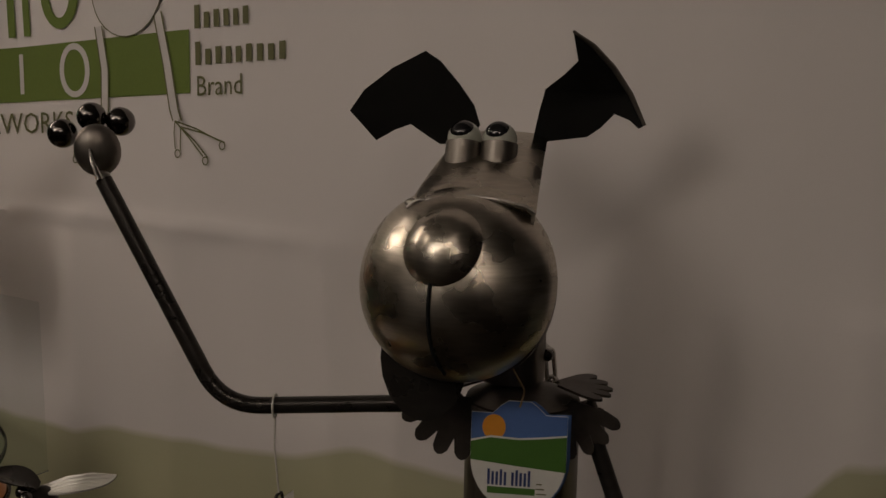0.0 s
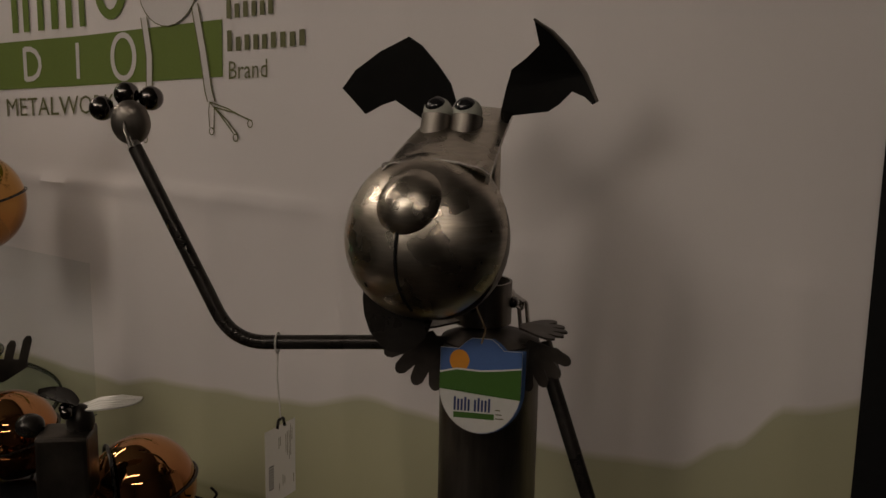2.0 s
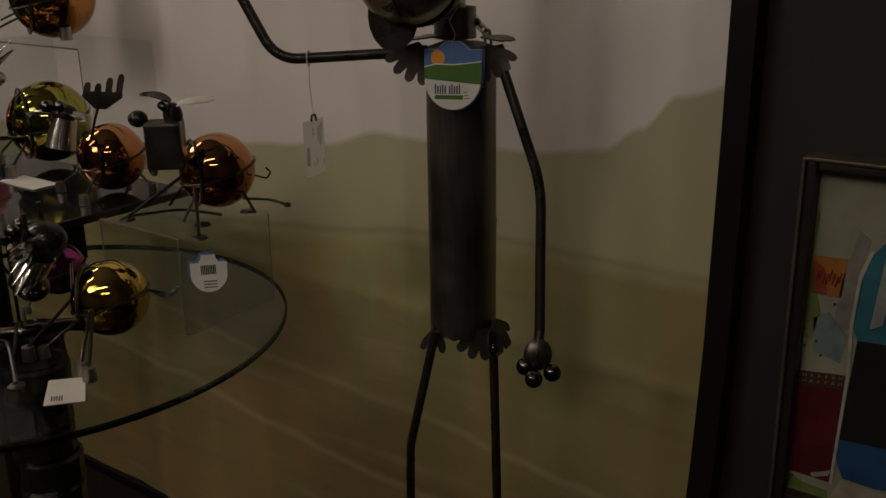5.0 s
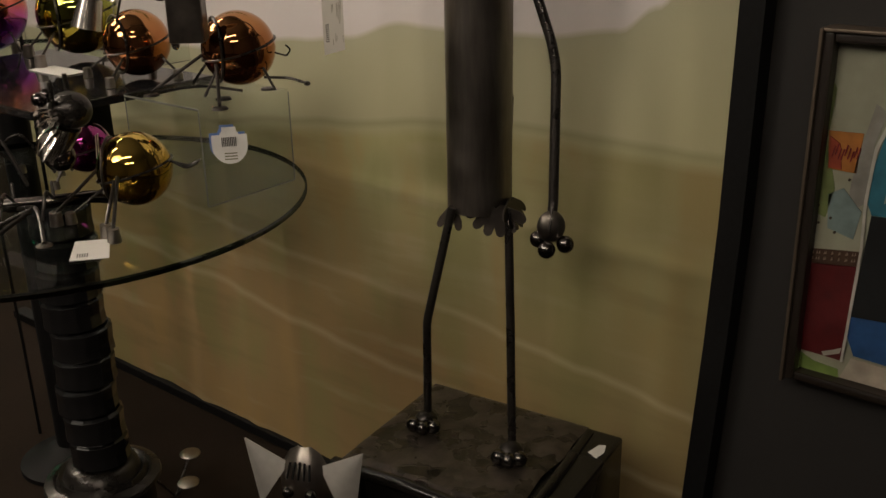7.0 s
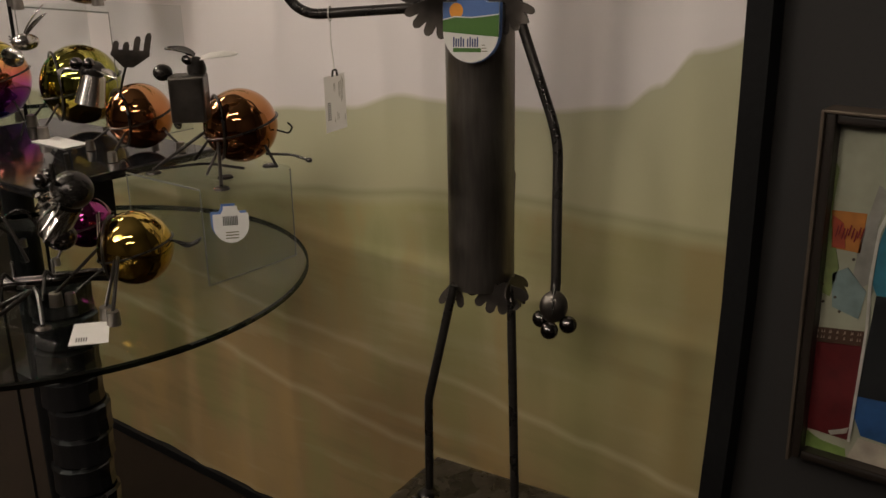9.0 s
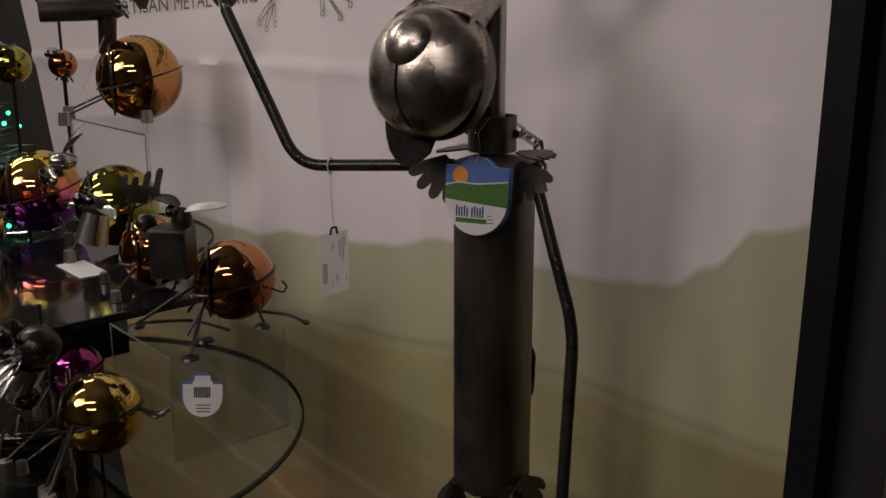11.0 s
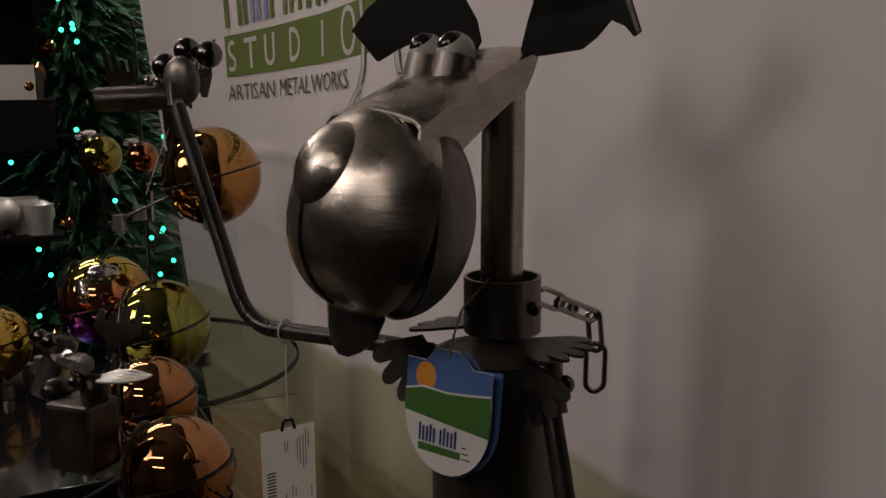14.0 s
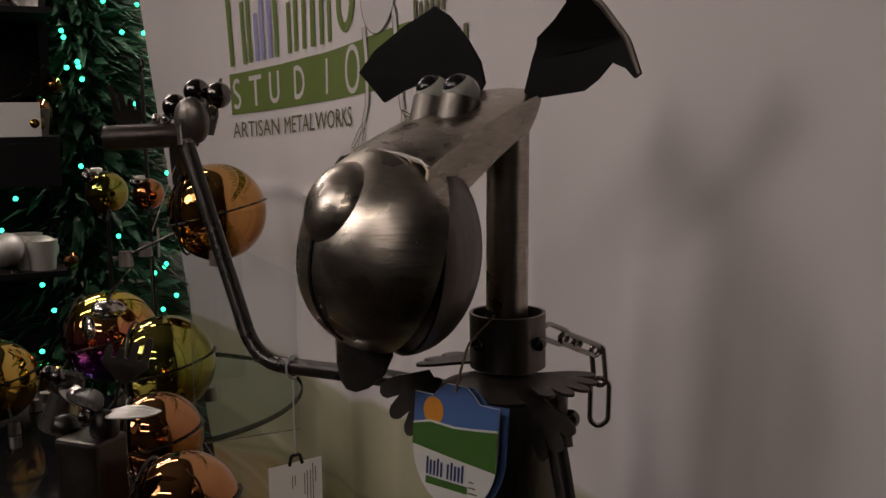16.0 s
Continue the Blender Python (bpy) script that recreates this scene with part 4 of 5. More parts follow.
part("nose", shell(hd(-0.003, 0.118, 1.366), (0.0350, 0.0350, 0.029), FH * 0.86 - LH * 0.15 + UP * 0.48, 0.002, LH, 95, 12, 40), STEEL, dog, "domed steel nose", True)
part("jaw", shell(MUZ - OUT * 0.005, (0.0790, 0.0790, 0.056), -FH * 0.93 + LH * 0.32 - UP * 0.07, 0.0025, LH, 88, 14, 44), STEEL_BODY, dog, "lower jaw bowl", True)
part("lip", sheet([[hd(-0.034 + 0.008 * v + s * w, 0.098 + 0.004 * v - 0.35 * (s * w) ** 2 / 0.03, 1.286 - 0.058 * v) for s in (-1, -0.5, 0, 0.5, 1)] for v, w in ((0.0, 0.030), (0.25, 0.034), (0.5, 0.034), (0.75, 0.028), (0.93, 0.016), (1.0, 0.006))], 0.0025), STEEL_DARK, dog, "rounded steel lower lip", True)
for s, a, z in ((0.044, 0.088, 1.399), (-0.040, 0.090, 1.399)):
    part("weld", orb(hd(s, a, z), (0.006, 0.005, 0.0035), None, 12), WELD, head, "", True)
for s in (-0.0145, 0.0150):
    cup = part("eye_cup", pipe(hd(s, 0.034, 1.413), hd(s, 0.0250, 1.4422), 0.0152, 0.0012, 26), STEEL_BODY, head, "short steel pipe eye socket", True)
    part("eyeball", orb(hd(s, 0.0245, 1.4460), 0.0142, None, 24), WHITE_ENAMEL, cup, "white enamel eyeball", True)
    gaze = (FH * 0.56 + UP * 0.82 - LH * 0.1).normalized()
    part("pupil", shell(hd(s, 0.0245, 1.4460) + gaze * 0.0066, (0.0108, 0.0108, 0.0090), gaze, 0, LH, 100, 8, 22), BLACK_GLOSS, cup, "black glass pupil", True)
    part("weld", orb(hd(s * 2.0, 0.040, 1.419), 0.004, None, 10), WELD, cup, "", True)


def ear(name, outline, ahead, bend):
    """A thick leaf of dark plate, cupped along its length."""
    part(name, cutout(outline, lambda u, v: hd(u, ahead + bend(u, v), v), 0.003, FH, 5), EAR_STEEL, dog, "bent dark steel ear", True)


ear("ear", [(-0.022, 1.440), (-0.046, 1.438), (-0.071, 1.455), (-0.084, 1.450), (-0.098, 1.441), (-0.119, 1.466), (-0.109, 1.484), (-0.088, 1.503), (-0.062, 1.518), (-0.050, 1.510), (-0.033, 1.490), (-0.020, 1.472), (-0.014, 1.455)], -0.012, lambda u, v: 3.6 * (u + 0.065) ** 2 - 0.15 * (v - 1.44) - 0.28 * (u + 0.065) - 0.30 * max(0.0, u + 0.058))
ear("ear", [(0.034, 1.441), (0.039, 1.470), (0.043, 1.487), (0.058, 1.499), (0.070, 1.511), (0.066, 1.535), (0.083, 1.523), (0.099, 1.506), (0.114, 1.484), (0.127, 1.458), (0.122, 1.455), (0.114, 1.462), (0.101, 1.467), (0.090, 1.455), (0.079, 1.447)], -0.038, lambda u, v: 3.0 * (u - 0.075) ** 2 - 0.1 * (v - 1.44) - 0.22 * (u - 0.075) + 0.42 * max(0.0, v - 1.482))

# a paler steel strip along the edge of the larger ear
part("ear_edge", sweep([hd(u, -0.0335 + 3.0 * (u - 0.075) ** 2 - 0.1 * (v - 1.44) - 0.22 * (u - 0.075) + 0.42 * max(0.0, v - 1.482), v) for u, v in ((0.066, 1.535), (0.083, 1.523), (0.099, 1.506), (0.114, 1.484), (0.127, 1.458))], [0.0012, 0.0022, 0.0025, 0.0023, 0.0014], 8), STEEL_BODY, dog, "thin paler steel ear edge", True)

# hang tags
TN = Vector((0.42, -0.907, 0))
TU = Vector((0.907, 0.42, 0))
TAGC = Vector((-0.0075, -0.0275, 1.2275))


def tg(u, v, off=0.0):
    """On the hang tag: across, and down from its shoulder line; it leans out a little at its foot."""
    p = TAGC + TU * (0.907 * u) + Vector((0, 0, v)) + TN * (off - 0.10 * v)
    return (p.x, p.y, p.z)


def tag_outline(w, drop):
    pts = [(-w, 0.0), (-w * 0.55, 0.0), (-w * 0.40, 0.006), (-0.010, 0.0105), (0.010, 0.0105), (w * 0.40, 0.006), (w * 0.55, 0.0), (w, 0.0)]
    pts += [(w * math.cos(a), -drop + w + w * math.sin(a)) for a in (-math.pi * k / 16 for k in range(0, 17))]
    return pts


tag = thing("hang_tag", tg(0, 0), "round-ended printed card hang tag on the dog's chest", "tag")
part("back_card", cutout(tag_outline(0.043, 0.080), lambda u, v: tg(u + 0.003, v * 1.01 - 0.001, -0.003 - 0.10 * max(0.0, u)), 0.0006, TN), TAG_BLUE, tag, "blue back leaf")
part("card", cutout(tag_outline(0.043, 0.080), lambda u, v: tg(u, v), 0.0007, TN), PAPER, tag, "white card")
part("sky", cutout([(-0.0428, -0.0002), (-0.0237, -0.0002), (-0.017, 0.0058), (-0.010, 0.0102), (0.010, 0.0102), (0.017, 0.0058), (0.0237, -0.0002), (0.0428, -0.0002), (0.0428, -0.018), (-0.0428, -0.024)], lambda u, v: tg(u, v, 0.0010), 0, TN), TAG_BLUE, tag)
part("white_line", cutout([(-0.0428, -0.0225), (-0.025, -0.0185), (0.0, -0.0195), (0.022, -0.0175), (0.0428, -0.0150), (0.0428, -0.024), (-0.0428, -0.026)], lambda u, v: tg(u, v, 0.0013), 0, TN), PAPER, tag)
part("sun", cutout([(-0.0225 + 0.0105 * math.cos(math.tau * k / 24), -0.0115 + 0.0105 * math.sin(math.tau * k / 24)) for k in range(24)], lambda u, v: tg(u, v, 0.0012), 0, TN), TAG_SUN, tag)
part("hill", cutout([(-0.0428, -0.024), (-0.025, -0.0200), (0.0, -0.0210), (0.022, -0.0190), (0.0428, -0.0165), (0.0428, -0.0455), (0.0, -0.0425), (-0.0428, -0.0390)], lambda u, v: tg(u, v, 0.0016), 0, TN), TAG_GREEN, tag)
for k in range(10):
    u = -0.027 + 0.0037 * k + (0.003 if k > 4 else 0)
    part("word_bar", cutout(rect(u, -0.057, u + 0.0022, -0.047 + (0.001 if k % 3 else 0.003)), lambda a, b: tg(a, b - 0.002, 0.0012), 0, TN), TAG_INK, tag)
part("word_bar", cutout(rect(-0.027, -0.066, 0.016, -0.0605), lambda a, b: tg(a, b, 0.0012), 0, TN), TAG_GREEN, tag)
for k in range(3):
    part("word_bar", cutout(rect(0.017, -0.0650 + 0.004 * k, 0.026 - 0.002 * k, -0.0640 + 0.004 * k), lambda a, b: tg(a, b, 0.0012), 0, TN), LOGO_INK, tag)
part("twine", sweep(smooth_path([tg(0.0, 0.006, 0.002), tg(0.004, 0.020, 0.003), (AX + 0.002, AY - 0.030, 1.262), (AX + 0.006, AY - 0.010, 1.282)]), 0.0009, 6), TWINE, tag, "tan twine", True)

price = thing("price_tag", (-0.2205, -0.0855, 1.04), "white printed price tag hanging on string from the dog's arm", "tag")
PN = Vector((0.985, 0.174, 0))
PU = Vector((-0.174, 0.985, 0))


def pt(u, v, off=0.0):
    p = Vector((-0.2150, -0.0880, 1.0395)) + PU * (1.06 * u) + Vector((0, 0, v)) + PN * off
    return (p.x, p.y, p.z)


part("card", cutout(rect(-0.025, 0, 0.025, 0.082), pt, 0, PN), THIN_CARD, price)
for k in range(9):
    part("barcode_bar", cutout(rect(-0.021, 0.018 + 0.003 * k, -0.013, 0.0195 + 0.003 * k), lambda u, v: pt(u, v, 0.0013), 0, PN), INK, price)
for k, (u, v, h) in enumerate(((-0.004, 0.012, 0.008), (0.002, 0.015, 0.012), (0.010, 0.046, 0.026), (0.013, 0.040, 0.032), (-0.004, 0.058, 0.012), (0.018, 0.060, 0.014), (0.0155, 0.044, 0.034), (0.0075, 0.050, 0.020), (-0.0015, 0.060, 0.010), (0.005, 0.016, 0.009), (0.020, 0.012, 0.010))):
    part("print_bar", cutout(rect(u, v, u + 0.0009, v + h), lambda a, b: pt(a, b, 0.0009), 0, PN), LOGO_INK, price)
part("clip", sweep(smooth_path([pt(-0.006, 0.080, 0.001), pt(-0.004, 0.089, 0.001), pt(0.004, 0.089, 0.001), pt(0.006, 0.080, 0.001)]), 0.0016, 8), STEEL_DARK, price, "dark wire clip", True)
part("string", sweep([pt(0, 0.088, 0.001), (-0.2200, -0.0865, 1.17), (-0.2190, -0.0860, 1.200)], 0.0008, 6), STRING, price, "white string", True)

# ---- glass tables and risers ----
def glass_table(cx, cy, top, radius, label):
    t = thing("glass_table", (cx, cy, FLOOR), label, "table")
    part("glass_top", lathe([(0, 0), (radius - 0.004, 0), (radius, 0.003), (radius, 0.008), (radius - 0.003, 0.011), (0, 0.011)], (cx, cy, top - 0.011), 96), GLASS, t, "thick round glass top", True).visible_shadow = False
    part("rim", lathe([(radius + 0.0002, 0.0012), (radius + 0.0030, 0.0030), (radius + 0.0030, 0.0085), (radius + 0.0002, 0.0108), (radius + 0.0002, 0.0012)], (cx, cy, top - 0.0115), 96), GLASS_EDGE, t, "dark green ground edge", True)
    return t


t1 = glass_table(-0.518, -0.403, 0.840, 0.379, "round glass display table on a dark stacked glass pedestal")
PX, PY = -0.522, -0.395
for k in range(9):
    z = 0.372 + 0.0505 * k
    part("pedestal_block", lathe([(0, 0), (0.044, 0), (0.0485, 0.004), (0.0470, 0.024), (0.0485, 0.045), (0.044, 0.0495), (0, 0.0495)], (PX + 0.003 * math.sin(2.1 * k), PY + 0.003 * math.cos(1.7 * k), z), 14), BLACK_GLOSS, t1, "faceted dark glass block")
part("foot", lathe([(0, 0), (0.090, 0), (0.096, 0.006), (0.094, 0.012), (0.080, 0.018), (0.076, 0.014), (0.070, 0.024), (0.064, 0.020), (0.058, 0.034), (0.050, 0.040), (0, 0.042)], (PX, PY, 0.3295), 48), STEEL_DARK, t1, "ringed dark glass foot", True)
part("plinth", lathe([(0, 0), (0.082, 0), (0.082, 0.340), (0.076, 0.3490), (0, 0.3490)], (PX, PY, FLOOR), 40), BLACK_TRIM, t1, "round black plinth", True)
t2 = glass_table(-1.154, -0.122, 0.940, 0.313, "taller round glass display table behind the first")
part("stem", sweep([(-1.154, -0.122, FLOOR + 0.05), (-1.154, -0.122, 0.925)], 0.032, 16), BLACK_TRIM, t2, "black stem", True)
part("foot", lathe([(0, 0), (0.12, 0), (0.12, 0.012), (0.07, 0.03), (0.045, 0.05), (0, 0.05)], (-1.154, -0.122, FLOOR), 48), BLACK_TRIM, t2, "round black metal foot", True)


def riser(x0, x1, y0, y1, z0, z1, label):
    r = thing("acrylic_riser", ((x0 + x1) / 2, (y0 + y1) / 2, z0), label, "riser", "acrylic risers")
    for nm, lo, hi in (("top_sheet", (x0, y0, z1 - 0.004), (x1, y1, z1)), ("side_sheet", (x0, y0, z0 + 0.0005), (x0 + 0.004, y1, z1 - 0.0045)), ("side_sheet", (x1 - 0.004, y0, z0 + 0.0005), (x1, y1, z1 - 0.0045))):
        part(nm, box(lo, hi, 0.0008), ACRYLIC, r, "clear acrylic sheet").visible_shadow = False
    for x, y in ((x0, y0 - 0.0012), (x1 - 0.002, y0 - 0.0012), (x1 - 0.002, y1 + 0.0002))[:3 if z1 < 1.1 else 2]:
        part("polished_edge", box((x, y, z0 + 0.0005), (x + 0.002, y + 0.001, z1 - 0.0045), 0.0003), ACRYLIC_EDGE, r, "thin polished edge")
    part("polished_edge", box((x0, y0 - 0.0012, z1 - 0.003), (x1, y0 - 0.0002, z1), 0.0003), ACRYLIC_EDGE, r, "thin polished edge")
    part("polished_edge", box((x1 + 0.0002, y0, z0 + 0.0005), (x1 + 0.0012, y1, z0 + 0.002), 0.0003), ACRYLIC_EDGE, r, "thin polished edge")
    return r


riser(-0.455, -0.278, -0.297, -0.130, 0.841, 0.985, "clear acrylic riser holding a copper dog on the glass table")
riser(-1.16, -0.82, -0.060, 0.100, 0.941, 1.186, "tall clear acrylic riser holding the moose")
slip = thing("price_card", (-0.266, -0.497, 0.841), "white price card lying flat on the glass table", "card")
SC, SU, SV = Vector((-0.266, -0.497, 0.8415)), Vector((0.033, 0.040, 0)).normalized(), Vector((-0.063, 0.045, 0)).normalized()
part("card", cutout([(-0.024, -0.038), (0.024, -0.038), (0.022, 0.034), (-0.022, 0.034)], lambda u, v: SC + SU * u + SV * v, 0.0008, (0, 0, 1)), PAPER, slip)
for k in range(5):
    part("barcode_bar", cutout([(-0.016 + 0.003 * k, -0.030), (-0.0145 + 0.003 * k, -0.030), (-0.0145 + 0.003 * k, -0.016), (-0.016 + 0.003 * k, -0.016)], lambda u, v: SC + SU * u + SV * v + Vector((0, 0, 0.0012)), 0, (0, 0, 1)), INK, slip)
tier = thing("black_tier", (-0.74, -0.20, 0.841), "black glass display tier on a dark post", "display stand")
part("shelf", box((-1.07, -0.40, 0.952), (-0.545, -0.06, 0.966), 0.003), BLACK_GLOSS, tier, "glossy black shelf")
part("post", box((-0.78, -0.24, 0.841), (-0.70, -0.17, 0.9515), 0.004), BLACK_TRIM, tier)
part("tray", box((-0.87, -0.22, 0.9665), (-0.76, -0.17, 0.968), 0.0004), PAPER, tier, "pale card")

# ---- ball-bodied animals ----
def wire(name, pts, r, mat, parent, label=""):
    return part(name, sweep(smooth_path(pts, 5, 0.6), r, 8), mat, parent, label, True)


def cup_foot(p, r, parent, mat=TIN):
    part("hoof", lathe([(0, 0), (r, 0), (r * 0.86, r * 2.0), (0, r * 2.0)], p, 16), mat, parent, "small tin cup hoof", True)


def band(centre, r, normal, wire_r, parent):
    n = Vector(normal).normalized()
    a = n.orthogonal().normalized()
    b = n.cross(a)
    pts = [Vector(centre) + (a * math.cos(t) + b * math.sin(t)) * r for t in (math.tau * i / 40 for i in range(41))]
    part("wire_band", sweep(pts, wire_r, 6), STEEL_DARK, parent, "dark wire band", True)


def ball_body(name, label, centre, r, mat, ground, ahead, category="ornament", spread=1.0, hoofs=True, leg=STEEL_DARK, front=1.0, rear=1.0, legs=((0.95, 0.75), (0.95, -0.75), (-0.55, 0.8), (-0.55, -0.8))):
    """A mirror ball in a wire cradle on four wire legs."""
    c = Vector(centre)
    f = Vector((*ahead, 0)).normalized()
    s = Vector((-f.y, f.x, 0))
    t = thing(name, (c.x, c.y, ground), label, category, "ball-bodied animals")
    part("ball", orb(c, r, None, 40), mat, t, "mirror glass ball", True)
    band(c + f * r * 0.62, r * 0.86, f, 0.0022, t)
    band(c, r * 1.03, Vector((0, 0, 1)) + f * 0.25, 0.0016, t)
    for a, b in legs:
        top = c + f * r * a * 0.75 + s * r * b * 0.85 - Vector((0, 0, r * 0.35))
        low = c + f * r * a * 1.25 * spread * (front if a > 0 else rear) + s * r * b * 1.25 * spread
        low.z = ground
        if hoofs:
            cup_foot((low.x, low.y, ground), r * 0.15, t)
        wire("leg", [top, (low.x, low.y, ground + (r * 0.2 if hoofs else 0.003))], 0.0022, leg, t)
    return t, c, f, s


def eyes(p, f, s, gap, r, parent):
    for k in (-1, 1):
        e = part("eye", orb(p + s * gap * k, r, None, 14), BALL_STEEL, parent, "small steel ball eye", True)


def leaf_ear(root, along, up, length, wide, parent, mat, name="ear"):
    along, up = Vector(along).normalized(), Vector(up).normalized()
    side = along.cross(up).normalized()
    rows = []
    for k in range(9):
        u = k / 8
        w = wide * math.sin(math.pi * min(0.97, 0.08 + 0.9 * u)) ** 0.7
        rows.append([Vector(root) + along * length * u + side * w * q + up * (0.25 * wide * (q * q) - 0.3 * length * u * u) for q in (-1, -0.4, 0.2, 1)])
    part(name, sheet(rows, 0.0012), mat, parent, "", True)


def fork_hand(root, along, side, length, wide, tines, parent, mat, name="antler"):
    """A palm with rounded tines, like a fork's end."""
    along, side = Vector(along).normalized(), Vector(side).normalized()
    n = along.cross(side).normalized()
    out = [(-wide * 0.25, 0.0), (wide * 0.25, 0.0), (wide * 0.95, length * 0.35)]
    for k in range(tines):
        c = wide - (2 * wide) * (k + 0.5) / tines
        w = wide / tines * 0.62
        lift = length * (0.85 + 0.15 * math.cos(1.3 * k))
        out += [(c + w, length * 0.5), (c + w, lift - w), (c + w * 0.5, lift), (c - w * 0.5, lift), (c - w, lift - w), (c - w, length * 0.5)]
    out += [(-wide * 0.95, length * 0.35)]
    part(name, cutout(out, lambda u, v: Vector(root) + side * u + along * v + n * (2.5 * v * v), 0.0018, n), mat, parent, "cut steel with tines")


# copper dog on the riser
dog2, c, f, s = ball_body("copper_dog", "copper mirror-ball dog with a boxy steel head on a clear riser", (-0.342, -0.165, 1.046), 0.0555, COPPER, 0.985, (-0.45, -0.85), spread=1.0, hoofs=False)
for p in ((-0.253, -0.280), (-0.300, -0.150), (-0.412, -0.279), (-0.300, -0.235)):
    part("paw_plate", lathe([(0, 0), (0.012, 0), (0.010, 0.003), (0, 0.004)], (*p, 0.985), 14), STEEL_DARK, dog2, "", True)
wire("leg", [(-0.335, -0.215, 1.03), (-0.253, -0.280, 0.990)], 0.0026, STEEL_DARK, dog2)
wire("leg", [(-0.375, -0.205, 1.04), (-0.412, -0.279, 0.990)], 0.0026, STEEL_DARK, dog2)
wire("brace", [(-0.412, -0.279, 0.991), (-0.36, -0.22, 0.996), (-0.30, -0.20, 0.992)], 0.0022, STEEL_DARK, dog2)
wire("tail", [(-0.318, -0.140, 1.000), (-0.285, -0.118, 0.999), (-0.262, -0.105, 0.991)], 0.0022, STEEL_DARK, dog2)
part("tail_tip", orb((-0.262, -0.105, 0.991), (0.006, 0.005, 0.004), None, 12), STEEL_DARK, dog2, "", True)
wire("hook", [(-0.290, -0.140, 1.040), (-0.275, -0.130, 1.035), (-0.268, -0.128, 1.045), (-0.274, -0.132, 1.052)], 0.0014, STEEL_DARK, dog2)
hb = Vector((-0.347, -0.248, 1.099))
headbox = part("head", box(hb - Vector((0.025, 0.022, 0.033)), hb + Vector((0.025, 0.022, 0.033)), 0.004, 42), STEEL_PLATE, dog2, "folded steel head")
part("muzzle_cap", orb(hb + Vector((-0.030, -0.020, 0.036)), (0.014, 0.014, 0.012), None, 18), STEEL_DARK, dog2, "", True)
part("brow", orb(hb + Vector((0.006, 0.012, 0.040)), (0.014, 0.014, 0.018), None, 16), STEEL_DARK, dog2, "", True)
eyes(hb + Vector((0.004, -0.002, 0.054)), f, s, 0.008, 0.0062, dog2)
# lamp shine on this upturned ear is put into its pale colour
EU, EV = Vector((0.72, 0.66, 0.10)).normalized(), Vector((0.60, -0.70, -0.20)).normalized()
part("ear", cutout([(0.030 * math.cos(math.pi * k / 14) + 0.030, -0.026 * math.sin(math.pi * k / 14) + 0.010) for k in range(15)], lambda u, v: hb + Vector((0.004, 0.012, 0.056)) + EU * u - EV * v + Vector((0, 0, -6.0 * (u - 0.03) ** 2)), 0.0014, (0, 0, 1), 2), PALED_TIN, dog2, "half-round ear, paled as if lit from above")
leaf_ear(hb + Vector((0.010, 0.006, 0.058)), (-0.7, -0.35, 0.45), (0, 0, 1), 0.048, 0.016, dog2, STEEL_DARK)
part("tongue", orb(hb + Vector((-0.006, -0.021, -0.034)), (0.009, 0.004, 0.009), None, 14), BRIGHT, dog2, "", True)

# gold bull on the front glass
bull, c, f, s = ball_body("gold_bull", "gold mirror-ball bull with a silver snout on the glass table", (-0.362, -0.356, 0.900), 0.053, GOLD, 0.841, (-0.75, -0.65), spread=1.25, legs=((0.95, 0.75),))
hb = c + f * 0.098 + Vector((0.006, 0.006, 0.072))
part("snout", lathe([(0, 0), (0.021, 0), (0.028, 0.052), (0, 0.057)], hb + Vector((-0.014, -0.020, -0.050)), 24, (0.35, 0.3, 1)), BRIGHT, bull, "bright tin snout", True)
part("skull", orb(hb + Vector((0.008, 0.008, 0.014)), (0.031, 0.029, 0.027), None, 22), STEEL_DARK, bull, "", True)
eyes(hb + Vector((-0.012, -0.018, 0.034)), f, s, 0.015, 0.0105, bull)
part("jaw", orb(hb + Vector((-0.008, -0.010, -0.052)), (0.024, 0.022, 0.020), None, 20), BALL_STEEL, bull, "dark steel jaw", True)
for k in (-1, 1):
    wire("horn", [hb + s * 0.014 * k + Vector((0, 0, 0.026)), hb + s * 0.032 * k + Vector((0, 0, 0.034)), hb + s * 0.030 * k + Vector((0.0, 0, 0.060))], 0.0035, STEEL_DARK, bull)
    for j in range(5):
        leaf_ear(hb + s * 0.020 * k + Vector((0, 0, 0.018 - 0.006 * j)), s * k + Vector((-0.25, -0.2, 0.4 - 0.22 * j)), (0, 0, 1), 0.050, 0.008, bull, BRIGHT, "hair_leaf")
for k in range(3):
    wire("tail", [c - f * 0.050 + Vector((0, 0, 0.010)), c - f * 0.075 + s * (0.008 * (k - 1)) + Vector((0, 0, 0.0)), c - f * 0.092 + s * 0.012 * (k - 1) + Vector((0, 0, 0.008))], 0.0015, STEEL_DARK, bull)
for j in (-0.01, 0.0):
    wire("tag_string", [c + f * 0.055 + s * (-0.02 + j) + Vector((0, 0, 0.045)), c + f * 0.062 + s * (-0.03 + j) + Vector((0, 0, 0.0)), c + f * 0.058 + s * (-0.028 + j) + Vector((0, 0, -0.045))], 0.0009, STRING, bull)

